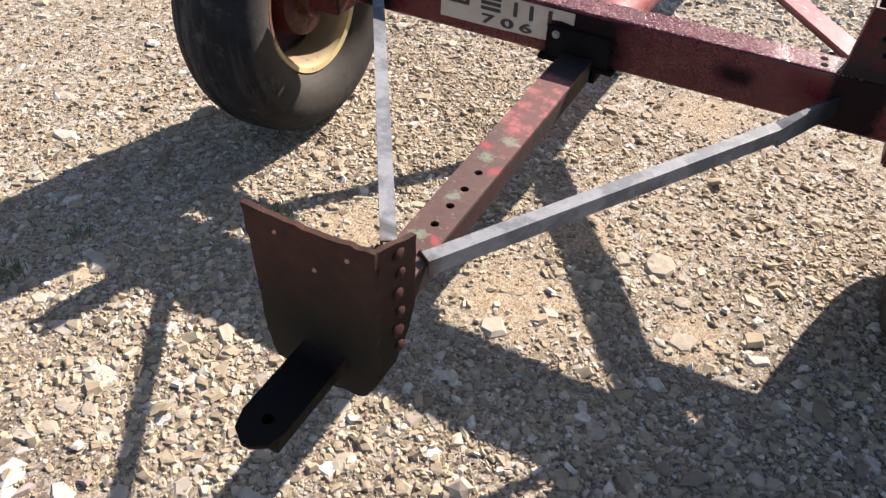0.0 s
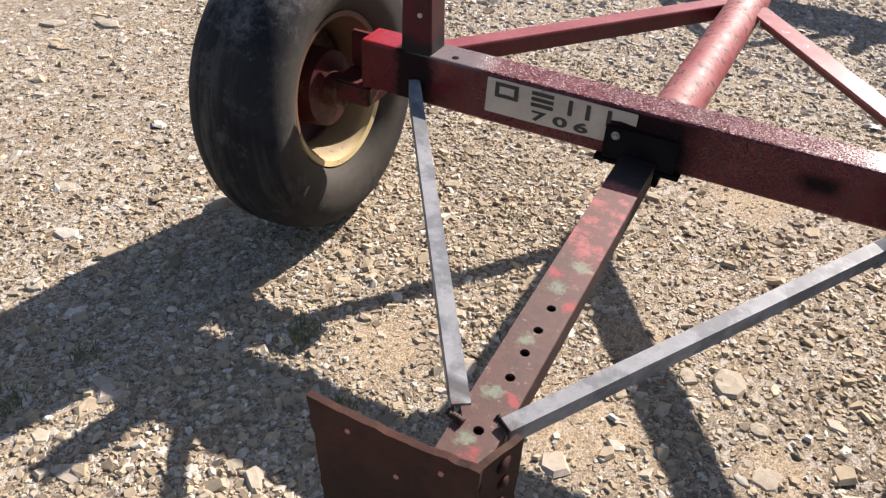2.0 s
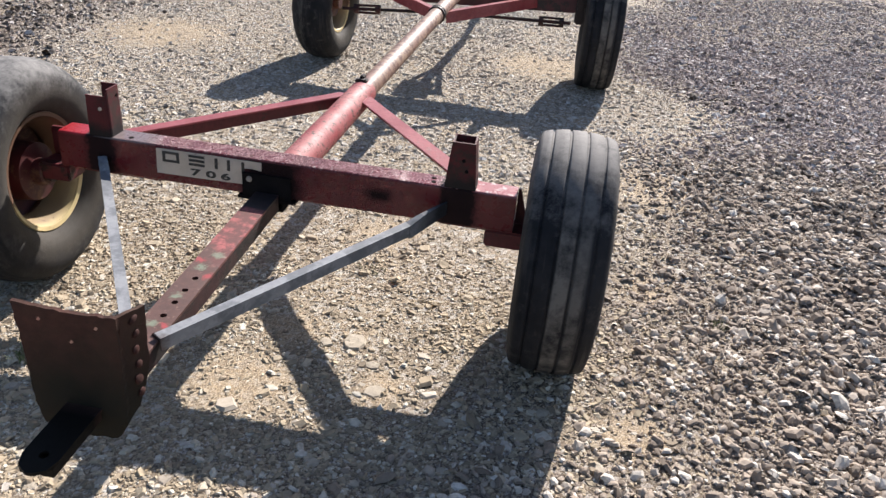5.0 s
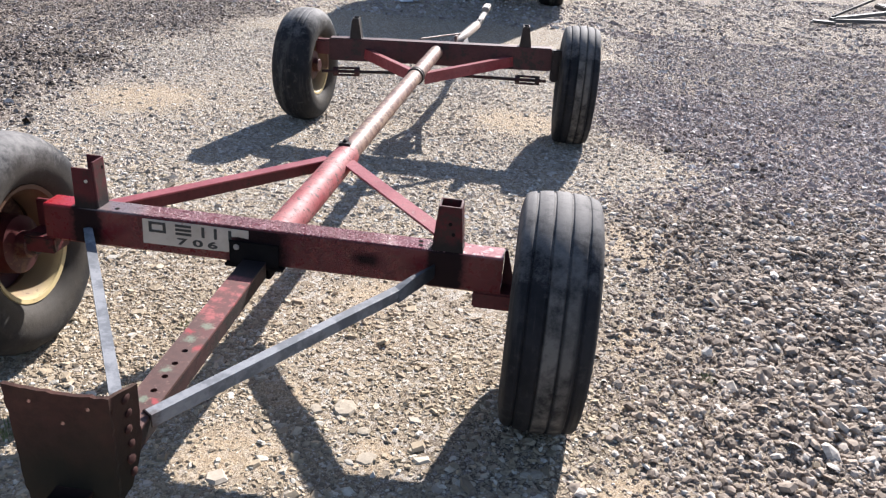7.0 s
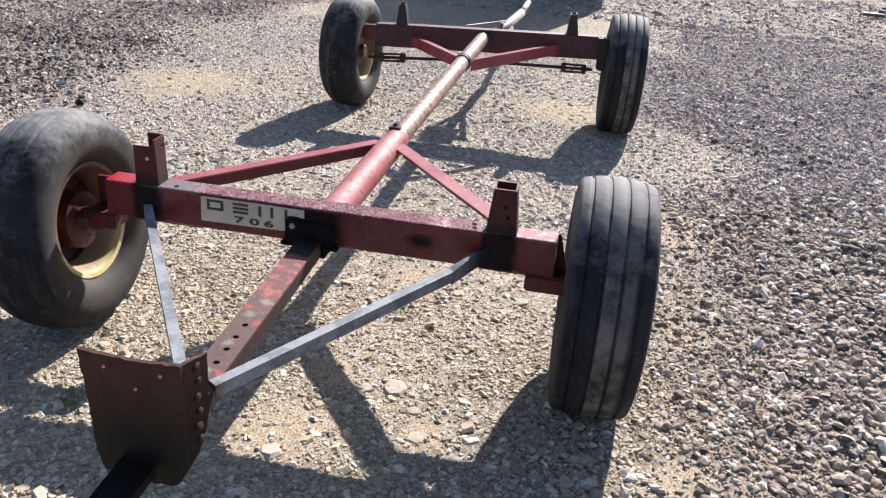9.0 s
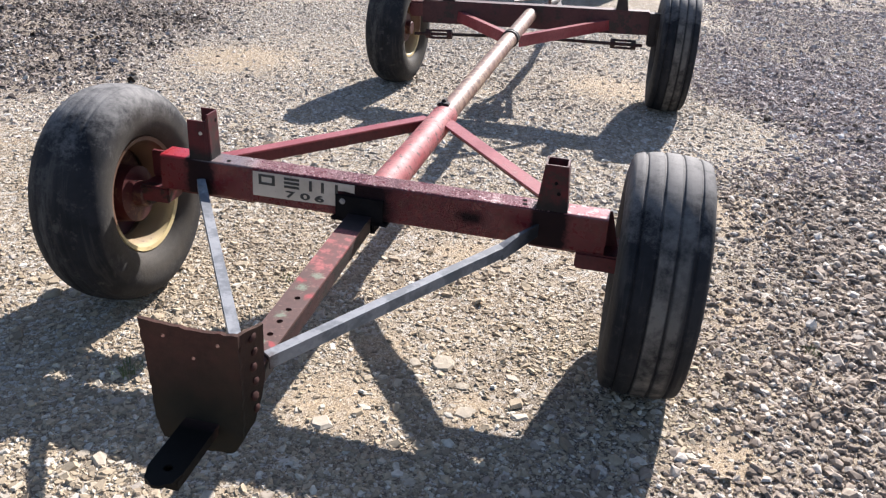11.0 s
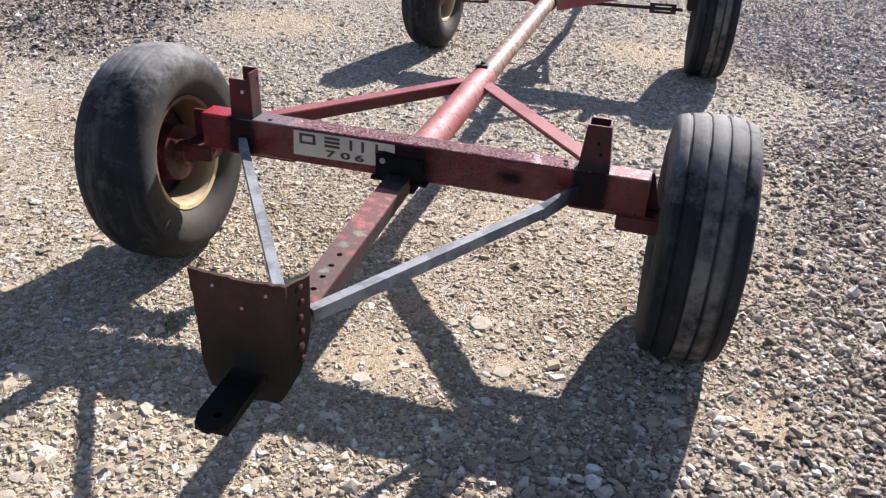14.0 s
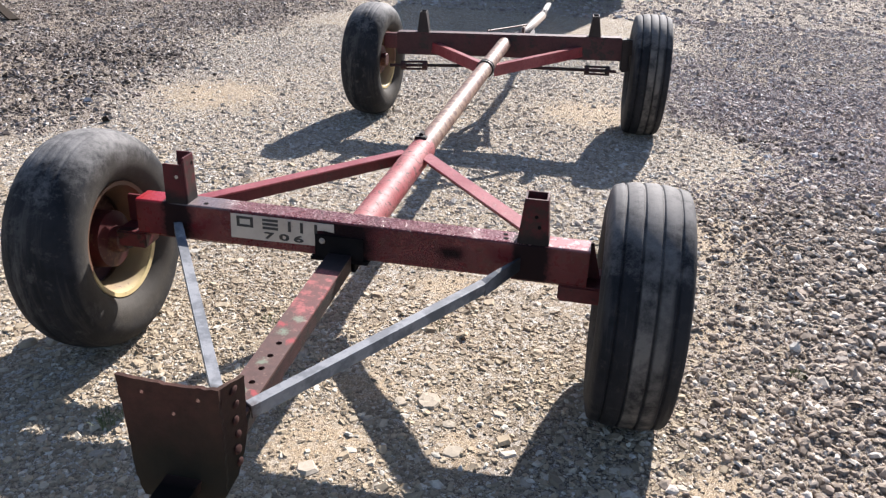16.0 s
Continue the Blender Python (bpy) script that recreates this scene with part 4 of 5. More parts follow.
# galvanised braces: angle irons from the tongue up to the beam
ANGLE = lambda w, h, t, side: [(0, 0), (side * w, 0), (side * w, -t), (side * t, -t), (side * t, -h), (0, -h)]  # noqa: E731


def brace(a, b, side, bend=0.84, w=0.024, h=0.034, tip=0.25, roll=0):
    """An angle iron whose last stretch is beaten flat and upright against the beam."""
    bm = bmesh.new()
    a, b = Vector(a), Vector(b)
    k = a.lerp(b, bend)
    k.z = a.z + (b.z - a.z) * 0.55
    c, d = math.cos(radians(roll)), math.sin(radians(roll)) * side
    sweep(bm, a, k, [(c * u - d * v, d * u + c * v) for u, v in ANGLE(w, h, 0.005, side)], steps=6)
    ahead = (k - a).normalized()
    out = ahead.cross(Vector((0, 0, 1))).normalized()
    up = Vector((0, 0, 1))
    rings = []
    for f, wide, lift in ((0.0, 1.0, 0.0), (0.35, 0.4 + 0.6 * tip, 0.006), (0.7, 0.1 + 0.9 * tip, 0.004), (1.0, tip, 0.0)):
        o = k.lerp(b, f) - ahead * 0.004 * (1 - f)
        u = out * side * w * wide
        rings.append([o + up * lift, o + u + up * (lift * 1.5), o + u - up * h * 1.15, o - up * h * 1.15])
    loft(bm, rings)
    return part("brace", bm, GALV, wagon, "grey galvanised angle-iron brace")


RAW = plain("burnt_weld", (0.055, 0.026, 0.020), 0.7)


def weld(at, parent, n, step, seed):
    """A lumpy run of weld: one thick bead that swells and narrows."""
    r = random.Random(seed)
    bm = bmesh.new()
    ahead = Vector(step).normalized()
    side = ahead.cross(Vector((0, 0, 1))).normalized()
    up = side.cross(ahead)
    rings = []
    for i in range(4 * n + 1):
        swell = (0.25 if i in (0, 4 * n) else 0.72 + 0.28 * abs(math.sin(i * math.pi / 4))) * r.uniform(0.92, 1.08)
        o = Vector(at) + Vector(step) * (i / 4) + Vector((r.uniform(-0.001, 0.001), r.uniform(-0.0012, 0.0012), r.uniform(-0.0015, 0.0008)))
        rings.append([o + (side * math.cos(a) + up * 0.8 * math.sin(a)) * 0.0070 * swell for a in (k * math.pi / 5 for k in range(10))])
    loft(bm, rings)
    return part("weld", bm, RAW, parent, "burnt lumpy weld", True)


b_left = brace((-0.112, -0.896, 0.451), (-0.650, -0.058, 0.500), 1, 0.93, 0.030, 0.034, 0.9)
weld((-0.116, -0.902, 0.440), b_left, 7, (0.0045, -0.001, 0.0), 1)
b_right = brace((-0.014, -0.896, 0.4455), (0.530, -0.060, 0.522), -1, 0.84, 0.027, 0.038, roll=5)
weld((-0.046, -0.868, 0.437), b_right, 7, (0.0045, -0.003, -0.001), 2)

# hitch plate, with a returned edge and its row of weld
rag = random.Random(3)


def ragged(pts, step=0.012, amp=0.0022):
    out = []
    for (u0, v0), (u1, v1) in zip(pts, pts[1:] + pts[:1]):
        n = max(1, int(math.hypot(u1 - u0, v1 - v0) / step))
        out += [(u0 + (u1 - u0) * i / n + rag.uniform(-amp, amp), v0 + (v1 - v0) * i / n + rag.uniform(-amp, amp)) for i in range(n)]
    return out


bm = bmesh.new()
outline = [(-0.190, 0.662), (-0.180, 0.52), (-0.176, 0.43), (-0.168, 0.385), (-0.158, 0.361), (-0.070, 0.346), (0.004, 0.352), (0.030, 0.395), (0.034, 0.452), (0.031, 0.660), (-0.06, 0.655)]
plate(bm, [ragged(outline)] + [circle(x, z, 0.0048, 10) for x, z in ((-0.1365, 0.630), (-0.014, 0.629), (-0.071, 0.587))], 0.010, lambda u, v, w: (u, -1.138 + w, v))
hitch = part("hitch_plate", bm, RUST, wagon, "rusted steel plate with three bolt holes and ragged edges")
bm = bmesh.new()
plate(bm, [ragged([(-1.130, 0.658), (-1.130, 0.400), (-1.100, 0.420), (-1.078, 0.47), (-1.066, 0.52), (-1.064, 0.652)], 0.015, 0.0015)], 0.010, lambda u, v, w: (0.0215 + w + 0.33 * (u + 1.130), u, v))
part("edge_flange", bm, RUST, hitch, "rusted returned edge")
bm = bmesh.new()
bmesh.ops.create_icosphere(bm, subdivisions=2, radius=1.0)
bead = bpy.data.meshes.new("weld_bead")
bm.to_mesh(bead)
bm.free()
bead.materials.append(plain("raw_rust", (0.062, 0.026, 0.021), 0.8, spec=0.2))
bead.polygons.foreach_set("use_smooth", [True] * len(bead.polygons))
for i in range(6):
    z = 0.636 - i * 0.0365
    m = pose(0.0435 + 0.001 * (i % 2), -1.097 + 0.004 * (i % 2), z, rag.uniform(-20, 20), rag.uniform(-15, 15), 0) @ Matrix.Diagonal((0.0055, 0.0125 + rag.uniform(-0.002, 0.002), 0.0115 + rag.uniform(-0.002, 0.002), 1))
    part_of("weld_bead", bead, None, hitch, m=m)

# reach: a red socket tube, a tan tube sliding in it, and its collars
P = lambda y, dz=0.0: (-0.048 + 0.0355 * y, y, 0.474 + 0.035 * y + dz)  # noqa: E731
bm = bmesh.new()
pipe(bm, P(0.046), P(0.99), 0.056, 0.047, 36)
socket = part("socket_tube", bm, RED_TUBE, wagon, "faded red socket tube with chipped paint", True)
bm = bmesh.new()
pipe(bm, P(0.90), P(3.26), 0.0455, 0.038, 36)
reach = part("reach_tube", bm, TAN, wagon, "weathered tan pole with rust showing through", True)
for ob in (socket, reach):
    ob.data.set_sharp_from_angle(angle=radians(40))
bm = bmesh.new()
box(bm, -0.046, 0.006, 0.955, 0.992, 0.556, 0.572, 0.004)
box(bm, -0.030, -0.012, 0.975, 1.020, 0.562, 0.584, 0.004)
part("latch", bm, DARK_STEEL, socket, "dark locking latch")
for y in (2.50, 2.535):
    bm = bmesh.new()
    pipe(bm, P(y), P(y + 0.018), 0.054, 0.0457, 30)
    part("collar", bm, DARK_STEEL, wagon, "dark locking collar")


def gusset(a, b, side, near, w, h, leg_at):
    """An angle iron: flange on top, leg below, coloured as sunlit and shaded."""
    bm = bmesh.new()
    r, t = 0.002, 0.007
    outline = ((near + r, 0), (w - r, 0), (w, -r), (w, -t), (near, -t), (near, -r))
    sweep(bm, a, b, [(side * u, v) for u, v in outline], steps=5)
    strut = part("gusset", bm, GUSSET_RED, wagon, "red angle-iron strut in a sunlit tone")
    bm = bmesh.new()
    sweep(bm, a, b, [(side * u, v) for u, v in ((leg_at, -t), (leg_at + t, -t), (leg_at + t, -h), (leg_at, -h))], steps=5)
    part("leg", bm, AXLE_RED, strut, "leg of the angle iron in a shaded maroon")


gusset((-0.644, 0.047, 0.527), (-0.034, 0.850, 0.527), -1, 0.019, 0.071, 0.047, 0.0195)
gusset((0.590, 0.047, 0.527), (-0.010, 0.840, 0.527), 1, 0.004, 0.071, 0.057, 0.0635)

# front axle, standing a little out of level
FY, ROLL = 3.31, -2.2
front = pose(0.089, FY, 0.650, 0, ROLL, 2.5) @ Matrix.Diagonal((0.978, 0.978, 0.978, 1))
bm = bmesh.new()
box(bm, -0.80, 0.79, -0.05, 0.05, -0.158, 0.0, 0.006, m=front)
front_axle = part("front_axle", bm, worn_paint("dark_maroon_paint", (0.052, 0.012, 0.015), (0.085, 0.020, 0.023), (0.030, 0.017, 0.015), 0.55, (0.5, 0.75)), wagon, "dark red front axle beam with worn top edge")
for x in (-0.610, 0.600):
    s = stake(x - 0.042, x + 0.042, front_axle, 0.0, 0.0, 0.145, 0.04, 0.020)
    s.matrix_basis = front
    s.data.materials.clear()
    s.data.materials.append(DARK_STEEL)
for x in (-0.83, 0.82):
    bm = bmesh.new()
    box(bm, x - 0.07, x + 0.09, -0.04, 0.04, -0.12, -0.015, 0.012, m=front)
    if x > 0:
        box(bm, x - 0.030, x + 0.030, -0.050, 0.045, -0.235, -0.012, 0.010, m=front)
    part("steering_knuckle", bm, DARK_STEEL if x > 0 else AXLE_RED, front_axle, "worn steering knuckle")
for a, b in (((-0.84, -0.12, -0.225), (-0.14, -0.13, -0.205)), ((0.12, -0.13, -0.205), (0.76, -0.12, -0.215))):
    bm = bmesh.new()
    sg = -1 if a[0] < 0 else 1
    pipe(bm, front @ Vector(a), front @ Vector(b), 0.011, 0.0, 12)
    k0, k1 = (0.12, 0.34) if sg < 0 else (0.66, 0.88)
    va, vb = Vector(a), Vector(b)
    pipe(bm, front @ va.lerp(vb, k0), front @ va.lerp(vb, k0 + 0.05), 0.027, 0.0, 10)
    pipe(bm, front @ va.lerp(vb, k1), front @ va.lerp(vb, k1 + 0.05), 0.027, 0.0, 10)
    for off in (-0.025, 0.025):
        o = Vector((0, 0, off))
        pipe(bm, front @ (va.lerp(vb, k0) + o), front @ (va.lerp(vb, k1 + 0.05) + o), 0.008, 0.0, 8)
    part("tie_rod", bm, LEG_RED, wagon, "rusty steering tie rod with turnbuckle")
for xb, sd in ((-0.54, 1), (0.52, -1)):
    bm = bmesh.new()
    sweep(bm, (0.050 - sd * 0.030, 2.66, 0.556), front @ Vector((xb, -0.052, -0.068)), ANGLE(0.05, 0.068, 0.007, sd), up=(0, 0.12, 1), steps=4)
    part("gusset", bm, GUSSET_RED, wagon, "red angle-iron strut in a sunlit tone")
bm = bmesh.new()
pipe(bm, (0.118, 3.50, 0.572), (0.195, 4.98, 0.548), 0.036, 0.0, 24)
pull = part("pull_pole", bm, plain("weathered_grey_tan_steel", (0.24, 0.19, 0.16), 0.6), wagon, "weathered grey-tan steel pulling pole", True)
bm = bmesh.new()
box(bm, -0.03, 0.20, 3.42, 3.80, 0.520, 0.532, 0.002)
sweep(bm, (0.262, 3.55, 0.530), (0.165, 4.25, 0.555), [(-0.022, -0.006), (0.022, -0.006), (0.022, 0.006), (-0.022, 0.006)])
sweep(bm, (0.02, 3.78, 0.526), (0.145, 4.25, 0.550), [(-0.022, -0.006), (0.022, -0.006), (0.022, 0.006), (-0.022, 0.006)])
box(bm, 0.19, 0.28, 3.53, 3.60, 0.520, 0.536, 0.002)
part("yoke", bm, DARK_STEEL, pull, "dark steering yoke behind the axle")
bm = bmesh.new()
box(bm, 0.170, 0.225, 4.96, 5.10, 0.510, 0.570, 0.008)
box(bm, 0.176, 0.190, 5.08, 5.36, 0.515, 0.560, 0.005)
box(bm, 0.206, 0.220, 5.08, 5.36, 0.515, 0.560, 0.005)
part("hitch_clevis", bm, DARK_STEEL, pull, "dark hitch clevis")
bm = bmesh.new()
pipe(bm, (-0.08, 3.47, 0.632), (0.145, 4.05, 0.605), 0.006, 0.0, 8)
part("latch_rod", bm, TAN, pull)
bm = boxed(0.150, 0.168, 3.60, 3.66, 0.585, 0.655, bev=0.003)
part("latch_lug", bm, TAN, pull)


# ---- wheels ----
def tyre_mesh(R, half, deep, material):
    """A ribbed implement tyre turned about x."""
    tread = half * 0.85
    cuts = [-tread, -0.080, -0.0275, 0.0255, 0.078, tread]
    pro = [(-half * 0.66, 0.190), (-half * 0.74, 0.200), (-half * 0.90, 0.232), (-half, 0.285), (-half * 0.985, 0.318), (-half * 0.93, R - 0.036), (-tread - 0.005, R - 0.021)]
    crown = lambda x: R - 0.015 * (abs(x) / tread) ** 2.2  # noqa: E731
    for i in range(5):
        a = cuts[i] + (0.0045 if i else 0)
        b = cuts[i + 1] - (0.0045 if i < 4 else 0)
        pro += [(a, crown(a) - 0.001), (a + 0.002, crown(a)), ((a + b) / 2, crown((a + b) / 2)), (b - 0.002, crown(b)), (b, crown(b) - 0.001)]
        if i < 4:
            pro += [(b + 0.002, crown(b) - deep), (b + 0.007, crown(b) - deep)]
    pro += [(-x, r) for x, r in pro[:7][::-1]]
    if deep < 0.005:
        low, mid, e = 0.196, 0.292, 2 / 2.5
        pro = []
        for a in np.linspace(-math.pi / 2 - 1.18, math.pi / 2 + 1.18, 141):
            c, d = math.cos(a), math.sin(a)
            rise = abs(c) ** e
            x = half * math.copysign(abs(d) ** e, d)
            worn = 0.0035 * max(0.0, 1 - min(abs(x - k) for k in (-0.062, -0.024, 0.018, 0.056)) / 0.0045) if c > 0 else 0.0
            pro.append((x, mid + (R - mid) * rise - worn if c > 0 else mid - (mid - low) * min(1.0, rise * 1.05)))
        pro = [(-half * 0.66, 0.190)] + pro + [(half * 0.66, 0.190)]
    bm = bmesh.new()
    lathe(bm, pro, 112)
    me = bpy.data.meshes.new("tyre")
    bmesh.ops.recalc_face_normals(bm, faces=bm.faces)
    bm.to_mesh(me)
    bm.free()
    me.materials.append(material)
    me.polygons.foreach_set("use_smooth", [True] * len(me.polygons))
    me.set_sharp_from_angle(angle=radians(50))
    return me


def rim_mesh(half):
    """A drop-centre rim: barrel, flanges, and a disc towards the outer (+x) side."""
    bm = bmesh.new()
    h = half * 0.68
    pro = [(-h - 0.006, 0.206), (-h, 0.208), (-h + 0.005, 0.196), (-h + 0.02, 0.190), (-h + 0.05, 0.176), (0.01, 0.166), (h - 0.05, 0.178), (h - 0.015, 0.190), (h - 0.003, 0.196), (h, 0.208), (h + 0.006, 0.206),
           (h + 0.001, 0.192), (h - 0.016, 0.184), (h - 0.05, 0.172), (0.01, 0.160), (-h + 0.05, 0.170), (-h + 0.02, 0.184), (-h - 0.002, 0.192), (-h - 0.006, 0.206)]
    lathe(bm, pro, 72)
    bmesh.ops.recalc_face_normals(bm, faces=bm.faces)
    me = bpy.data.meshes.new("wheel")
    bm.to_mesh(me)
    bm.free()
    me.materials.append(RIM_CREAM)
    me.polygons.foreach_set("use_smooth", [True] * len(me.polygons))
    me.set_sharp_from_angle(angle=radians(35))
    return me


def disc_mesh():
    """The dished disc that carries the rim, towards its outer side."""
    bm = bmesh.new()
    lathe(bm, [(0.036, 0.176), (0.052, 0.145), (0.058, 0.110), (0.046, 0.095), (0.046, 0.045), (0.052, 0.045), (0.054, 0.096), (0.066, 0.110), (0.060, 0.147), (0.044, 0.177)], 60)
    bmesh.ops.recalc_face_normals(bm, faces=bm.faces)
    me = bpy.data.meshes.new("wheel_disc")
    bm.to_mesh(me)
    bm.free()
    me.materials.append(RIM_RED)
    me.polygons.foreach_set("use_smooth", [True] * len(me.polygons))
    return me


def hub_mesh():
    bm = bmesh.new()
    pro = [(-0.10, 0.0), (-0.10, 0.040), (-0.095, 0.046), (-0.062, 0.048), (-0.058, 0.100), (0.026, 0.106), (0.032, 0.060), (0.095, 0.050), (0.105, 0.036), (0.105, 0.0)]
    lathe(bm, pro, 40)
    bmesh.ops.remove_doubles(bm, verts=bm.verts, dist=1e-5)
    me = bpy.data.meshes.new("hub")
    bmesh.ops.recalc_face_normals(bm, faces=bm.faces)
    bm.to_mesh(me)
    bm.free()
    me.materials.append(RIM_RED)
    me.polygons.foreach_set("use_smooth", [True] * len(me.polygons))
    me.set_sharp_from_angle(angle=radians(35))
    return me


HUB = hub_mesh()
DISC = disc_mesh()
for x, y, R, half, out, camber, toe, deep, label in (
    (0.907, -0.012, 0.391, 0.131, 1, 0.0, 0.0, 0.0060, "ribbed black rubber tyre, dusty grey on its ribs"),
    (-0.970, -0.010, 0.388, 0.128, -1, 5.0, 0.0, 0.0004, "worn black rubber tyre with grey scuffs"),
    (1.060, 3.470, 0.415, 0.132, 1, 0.0, 1.5, 0.008, "ribbed black rubber tyre, sunlit on top"),
    (-0.888, 3.360, 0.398, 0.135, -1, 1.0, -4.0, 0.0015, "worn black rubber tyre with scuffed sidewall"),
):
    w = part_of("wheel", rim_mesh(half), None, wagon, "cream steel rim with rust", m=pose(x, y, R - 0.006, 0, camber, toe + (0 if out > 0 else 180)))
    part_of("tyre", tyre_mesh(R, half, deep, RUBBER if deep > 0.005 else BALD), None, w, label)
    part_of("wheel_disc", DISC, None, w, "dark red wheel disc")
    part_of("hub", HUB, None, w, "dark red hub")
    for i in range(6):
        a = i * math.pi / 3
        part_of("lug_nut", BOLT_HEAD, None, w, m=pose(0.050, 0.070 * math.cos(a), 0.070 * math.sin(a), 0, 90, 0))


# ---- the yard beyond ----
MACHINE = plain("weathered_green_grey_paint", (0.16, 0.17, 0.16), 0.6)
machine = empty("box_trailer", "tall box trailer on wide black tyres parked on gravel", "trailer", (0.12, 12.6, 0))
bm = boxed(-1.02, 1.20, -1.3, 1.9, 0.75, 3.2, bev=0.02)
part("body", bm, MACHINE, machine, "tall weathered grey body")
for x in (-0.77, 0.75):
    bm = bmesh.new()
    lathe(bm, [(-0.19, 0.25), (-0.21, 0.35), (-0.20, 0.47), (-0.16, 0.505), (-0.02, 0.515), (-0.015, 0.50), (0.015, 0.50), (0.02, 0.515), (0.16, 0.505), (0.20, 0.47), (0.21, 0.35), (0.19, 0.25)], 64)
    w = part("tyre", bm, RUBBER, machine, "wide black rubber tyre", True, pose(x, -0.65, 0.505))
    bm = bmesh.new()
    lathe(bm, [(-0.14, 0.0), (-0.13, 0.12), (-0.19, 0.25), (0.19, 0.25), (0.13, 0.12), (0.14, 0.0)], 48)
    part("rim", bm, MACHINE, w)
bm = bmesh.new()
pipe(bm, (-0.03, -1.2, 0.72), (0.075, -6.35, 0.56), 0.045, 0.0, 20)
bar = part("drawbar", bm, MACHINE, machine, "grey towing drawbar", True)
bm = bmesh.new()
box(bm, 0.04, 0.11, -6.70, -6.33, 0.545, 0.595, 0.01)
box(bm, 0.05, 0.10, -7.30, -6.70, 0.525, 0.555, 0.008)
part("coupling", bm, plain("worn_coupling", (0.30, 0.28, 0.26), 0.5, 0.3), bar, "bright worn steel coupling")

tarp = bmesh.new()
for i in range(9):
    for j in range(5):
        tarp.verts.new((i * 0.055, j * 0.05, 0.03 + 0.05 * noise.noise((i * 0.7, j * 0.9, 2.0))))
tarp.verts.ensure_lookup_table()
for i in range(8):
    for j in range(4):
        k = i * 5 + j
        tarp.faces.new([tarp.verts[v] for v in (k, k + 1, k + 6, k + 5)])
sheet = part("plastic_sheet", tarp, plain("pale_blue_plastic", (0.52, 0.58, 0.72), 0.4), None, "", True, pose(-1.38, 10.3, 0.0, 0, 0, 62))
tagged(sheet, "crumpled pale blue plastic sheet on the gravel", "plastic sheet")
sheet.modifiers.new("thickness", "SOLIDIFY").thickness = 0.004

SILVER = plain("worn_bare_steel", (0.13, 0.12, 0.112), 0.7, 0.0)
implement = empty("implement_drawbar", "pale steel implement drawbar resting on loose gravel", "farm implement", (5.7, 12.7, 0))
for a, b in (((0.0, 0.0, 0.10), (2.2, 2.5, 0.14)), ((0.0, 0.0, 0.08), (2.5, 1.2, 0.10))):
    bm = bmesh.new()
    sweep(bm, a, b, [(-0.04, -0.03), (0.04, -0.03), (0.04, 0.03), (-0.04, 0.03)], steps=3)
    part("bar", bm, SILVER, implement)
bm = boxed(-0.34, 0.05, -0.20, 0.02, 0.03, 0.08, bev=0.02)
part("clevis", bm, SILVER, implement, "worn hitch clevis")
bm = bmesh.new()
pipe(bm, (0.05, 0.1, 0.14), (2.1, 2.0, 0.75), 0.022, 0.0, 12)
part("rod", bm, DARK_STEEL, implement, "thin dark rod")
# low dark slab added where a bluish shadow lies
bm = boxed(1.9, 3.6, 1.1, 3.4, 0.06, 0.16, bev=0.02)
part("shadow_slab", bm, DARK_STEEL, implement, "low dark slab in place of a shadow")

stand = empty("prop_stand", "dark rusty steel prop stand of a parked implement", "prop stand", (-5.9, 5.75, 0))
bm = bmesh.new()
sweep(bm, (-0.02, 0.08, 0.9), (-0.02, 0.05, 0.12), [(-0.03, -0.03), (0.03, -0.03), (0.03, 0.03), (-0.03, 0.03)], up=(0, 1, 0))
part("post", bm, RUST, stand)
bm = bmesh.new()
sweep(bm, (-0.10, 0.12, 0.14), (0.34, -0.16, 0.02), [(-0.05, -0.012), (0.05, -0.012), (0.05, 0.012), (-0.05, 0.012)])
part("foot", bm, RUST, stand)
bm = bmesh.new()
sweep(bm, (-1.4, 0.5, 0.62), (0.72, -0.16, 0.55), [(-0.06, -0.05), (0.06, -0.05), (0.06, 0.05), (-0.06, 0.05)])
part("crossbar", bm, RUST, stand)

# ---- single stones that stand out ----
SLAB = stone_material("pale_slab", (0.34, 0.295, 0.235), (0.42, 0.365, 0.285), (0.56, 0.51, 0.43), (0.48, 0.41, 0.315))


def stone(x, y, r, flat, seed, label="flat pale limestone slab lying in the gravel"):
    """A rough slab with a split, uneven top."""
    q = random.Random(seed)
    bm = bmesh.new()
    k = 9
    out = [(q.uniform(0.75, 1.15), 2 * math.pi * (i + q.uniform(-0.3, 0.3)) / k) for i in range(k)]
    sx, turn = q.uniform(1.1, 1.5), q.uniform(0, 3.1)
    def ring(f, z, wob):
        pts = []
        for rad, a in out:
            u, v = r * f * rad * math.cos(a) * sx, r * f * rad * math.sin(a)
            pts.append((u * math.cos(turn) - v * math.sin(turn), u * math.sin(turn) + v * math.cos(turn), r * flat * (z + q.uniform(-wob, wob))))
        return pts
    loft(bm, [ring(1.0, -0.6, 0.0), ring(1.02, 0.25, 0.15), ring(0.9, 0.75, 0.15), ring(0.45, 0.95, 0.12)])
    ob = part("stone", bm, SLAB, None, m=pose(x, y, height(x, y)))
    return tagged(ob, label, "stone", "large stones in the yard")


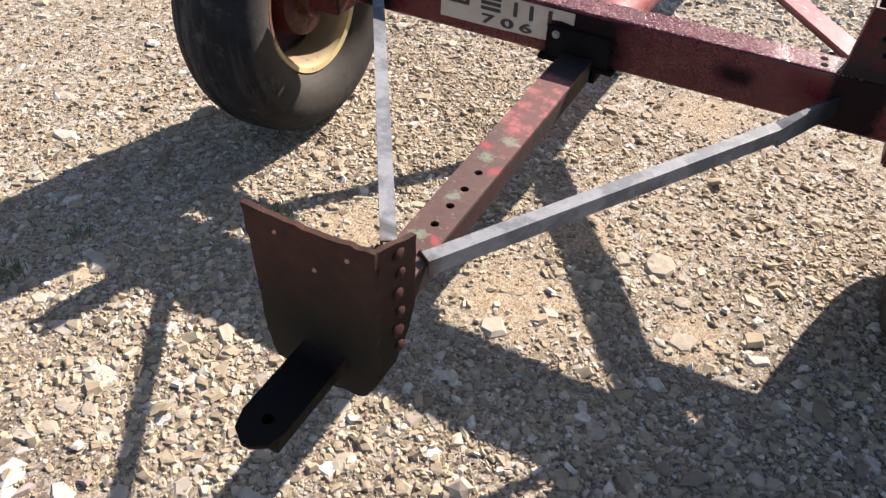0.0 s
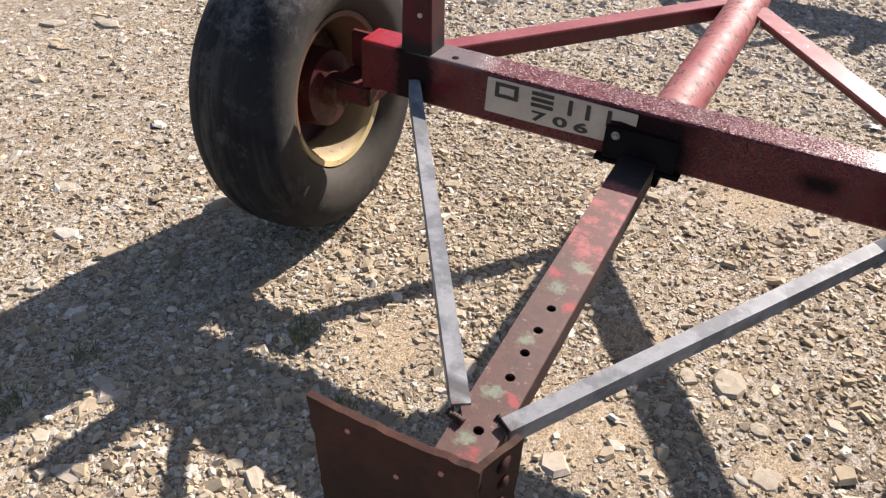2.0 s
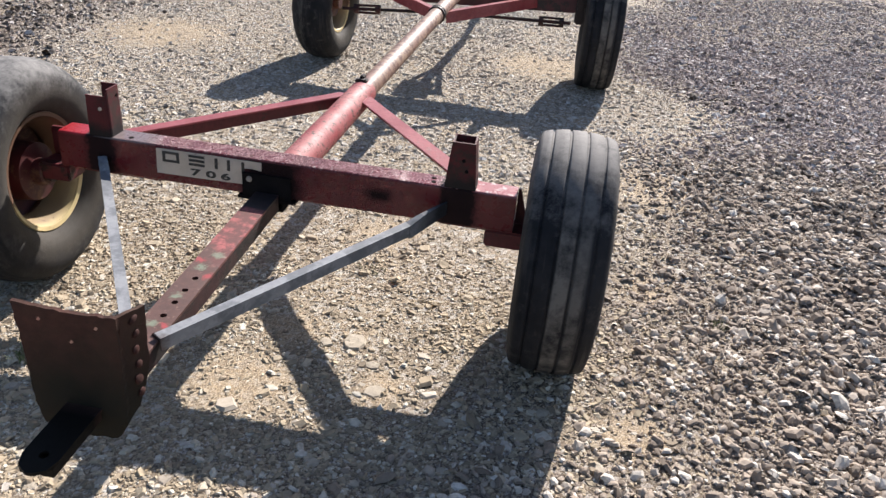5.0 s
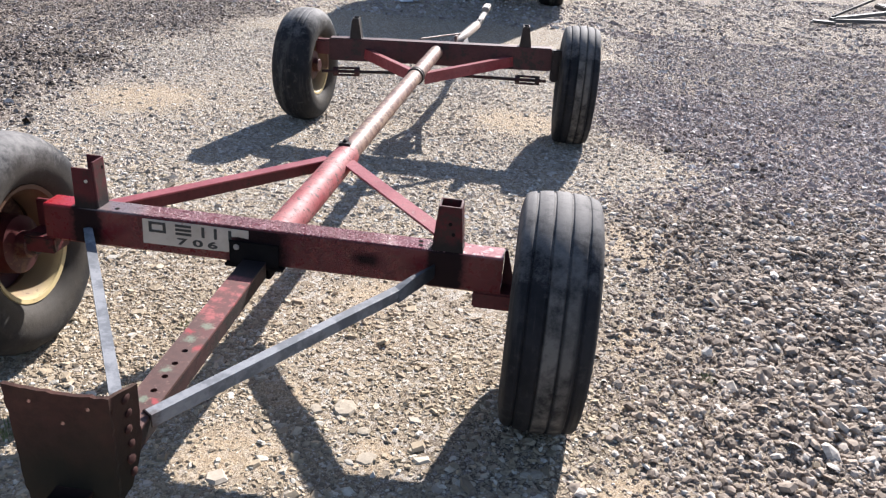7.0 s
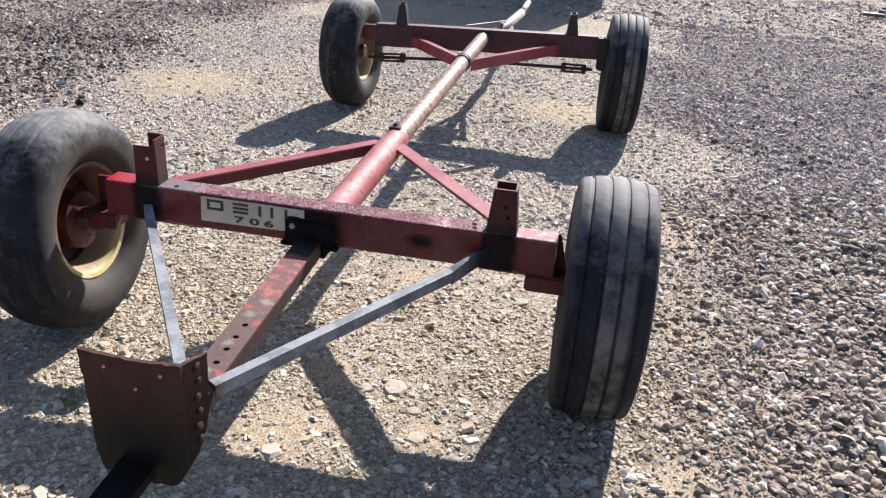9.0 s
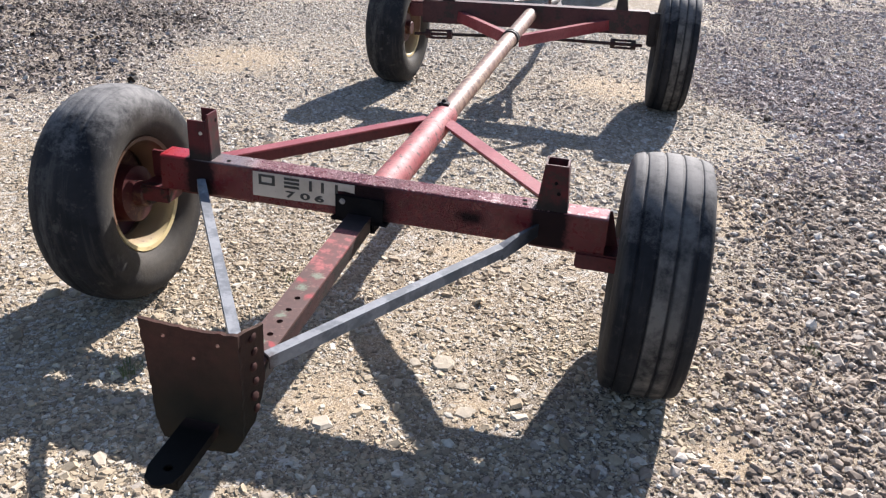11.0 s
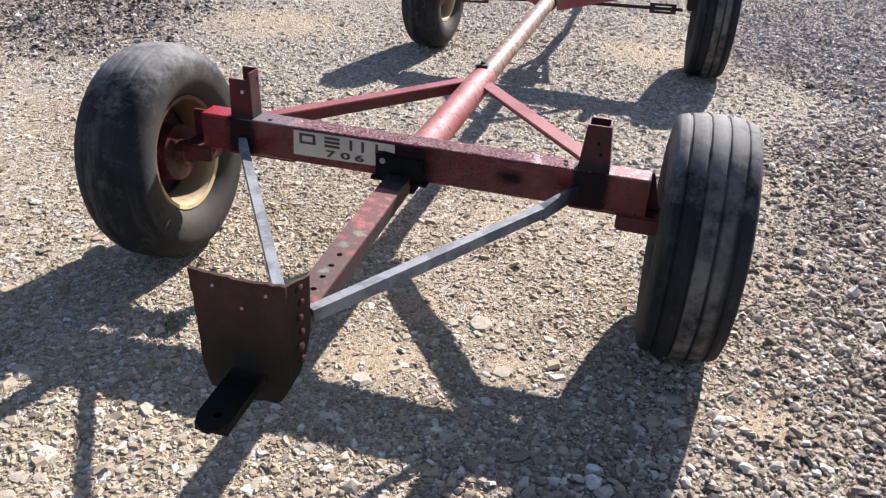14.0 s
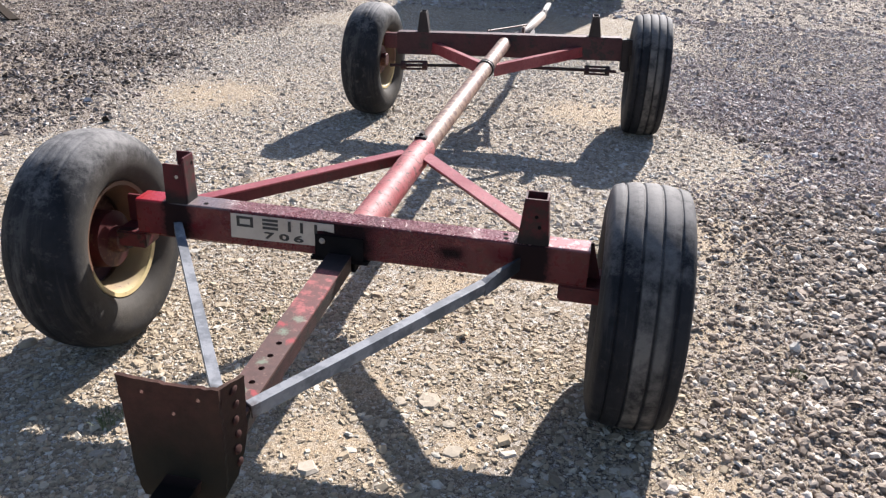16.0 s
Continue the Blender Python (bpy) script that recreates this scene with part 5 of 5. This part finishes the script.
STONES = [(-0.69, -1.22, 0.022), (-0.64, -1.20, 0.018), (-0.67, -1.28, 0.018), (-0.46, -1.12, 0.016), (-0.41, -1.15, 0.017), (-0.35, -1.00, 0.018), (-0.59, -0.98, 0.018), (-0.59, -0.89, 0.017), (-0.10, -1.06, 0.025),
          (0.27, -0.15, 0.044), (0.18, -0.18, 0.022), (0.36, -0.26, 0.021), (0.40, -0.39, 0.029), (0.31, -0.74, 0.020), (0.56, -0.65, 0.016), (0.44, -0.79, 0.014), (0.66, -0.68, 0.018), (0.63, -0.48, 0.017), (0.81, -0.69, 0.015),
          (0.92, -0.36, 0.020), (1.09, -0.56, 0.025), (1.32, -0.49, 0.019), (-2.66, 0.52, 0.042), (-2.46, 0.63, 0.042), (-1.67, -0.33, 0.030), (-1.71, 0.24, 0.020), (-1.52, -0.12, 0.024), (-1.38, -0.69, 0.026), (-0.99, -0.85, 0.019), (-1.01, -1.05, 0.017)]
for i, (x, y, r) in enumerate(STONES):
    stone(x, y, r, 0.20 + 0.05 * (i % 4), 40 + i)
stone(-1.219, -0.17, 0.030, 0.9, 77, "rough grey stone lump wedged beside the tyre")

# ---- tufts of grass ----
TUFTS = [(-0.672, -0.515, 0.045, 70, 0.03), (-1.116, -0.993, 0.05, 70, 0.03), (-0.433, 0.224, 0.05, 40, 0.022), (-0.473, -0.646, 0.03, 35, 0.022), (-1.085, -0.812, 0.035, 35, 0.025), (0.889, -0.927, 0.05, 45, 0.03), (0.216, 0.355, 0.05, 35, 0.02), (1.55, 0.35, 0.04, 30, 0.03)]
GRASS = plain("dry_green_grass", (0.16, 0.19, 0.07), 0.7)


def tuft(x, y, r, n, tall, material=GRASS, label="small tuft of green grass in the gravel"):
    bm = bmesh.new()
    for _ in range(n):
        a, d = rag.uniform(0, 6.28), r * math.sqrt(rag.random())
        o = Vector((d * math.cos(a), d * math.sin(a), 0))
        h, b, lean = tall * rag.uniform(0.5, 1.1), rag.uniform(0, 6.28), rag.uniform(0.2, 1.3)
        tip = Vector((math.cos(b) * lean * h, math.sin(b) * lean * h, h))
        s = Vector((-math.sin(b), math.cos(b), 0)) * 0.0016
        p, q, u, v, w = (bm.verts.new(c) for c in (o - s, o + s, o + tip * 0.55 + s * 0.8 + Vector((0, 0, h * 0.15)), o + tip * 0.55 - s * 0.8 + Vector((0, 0, h * 0.15)), o + tip))
        bm.faces.new((p, q, u, v))
        bm.faces.new((v, u, w))
    ob = part("grass_tuft", bm, material, None, m=pose(x, y, height(x, y) - 0.002))
    return tagged(ob, label, "grass", "tufts in the yard")


for x, y, r, n, tall in TUFTS:
    tuft(x, y, r, n, tall)
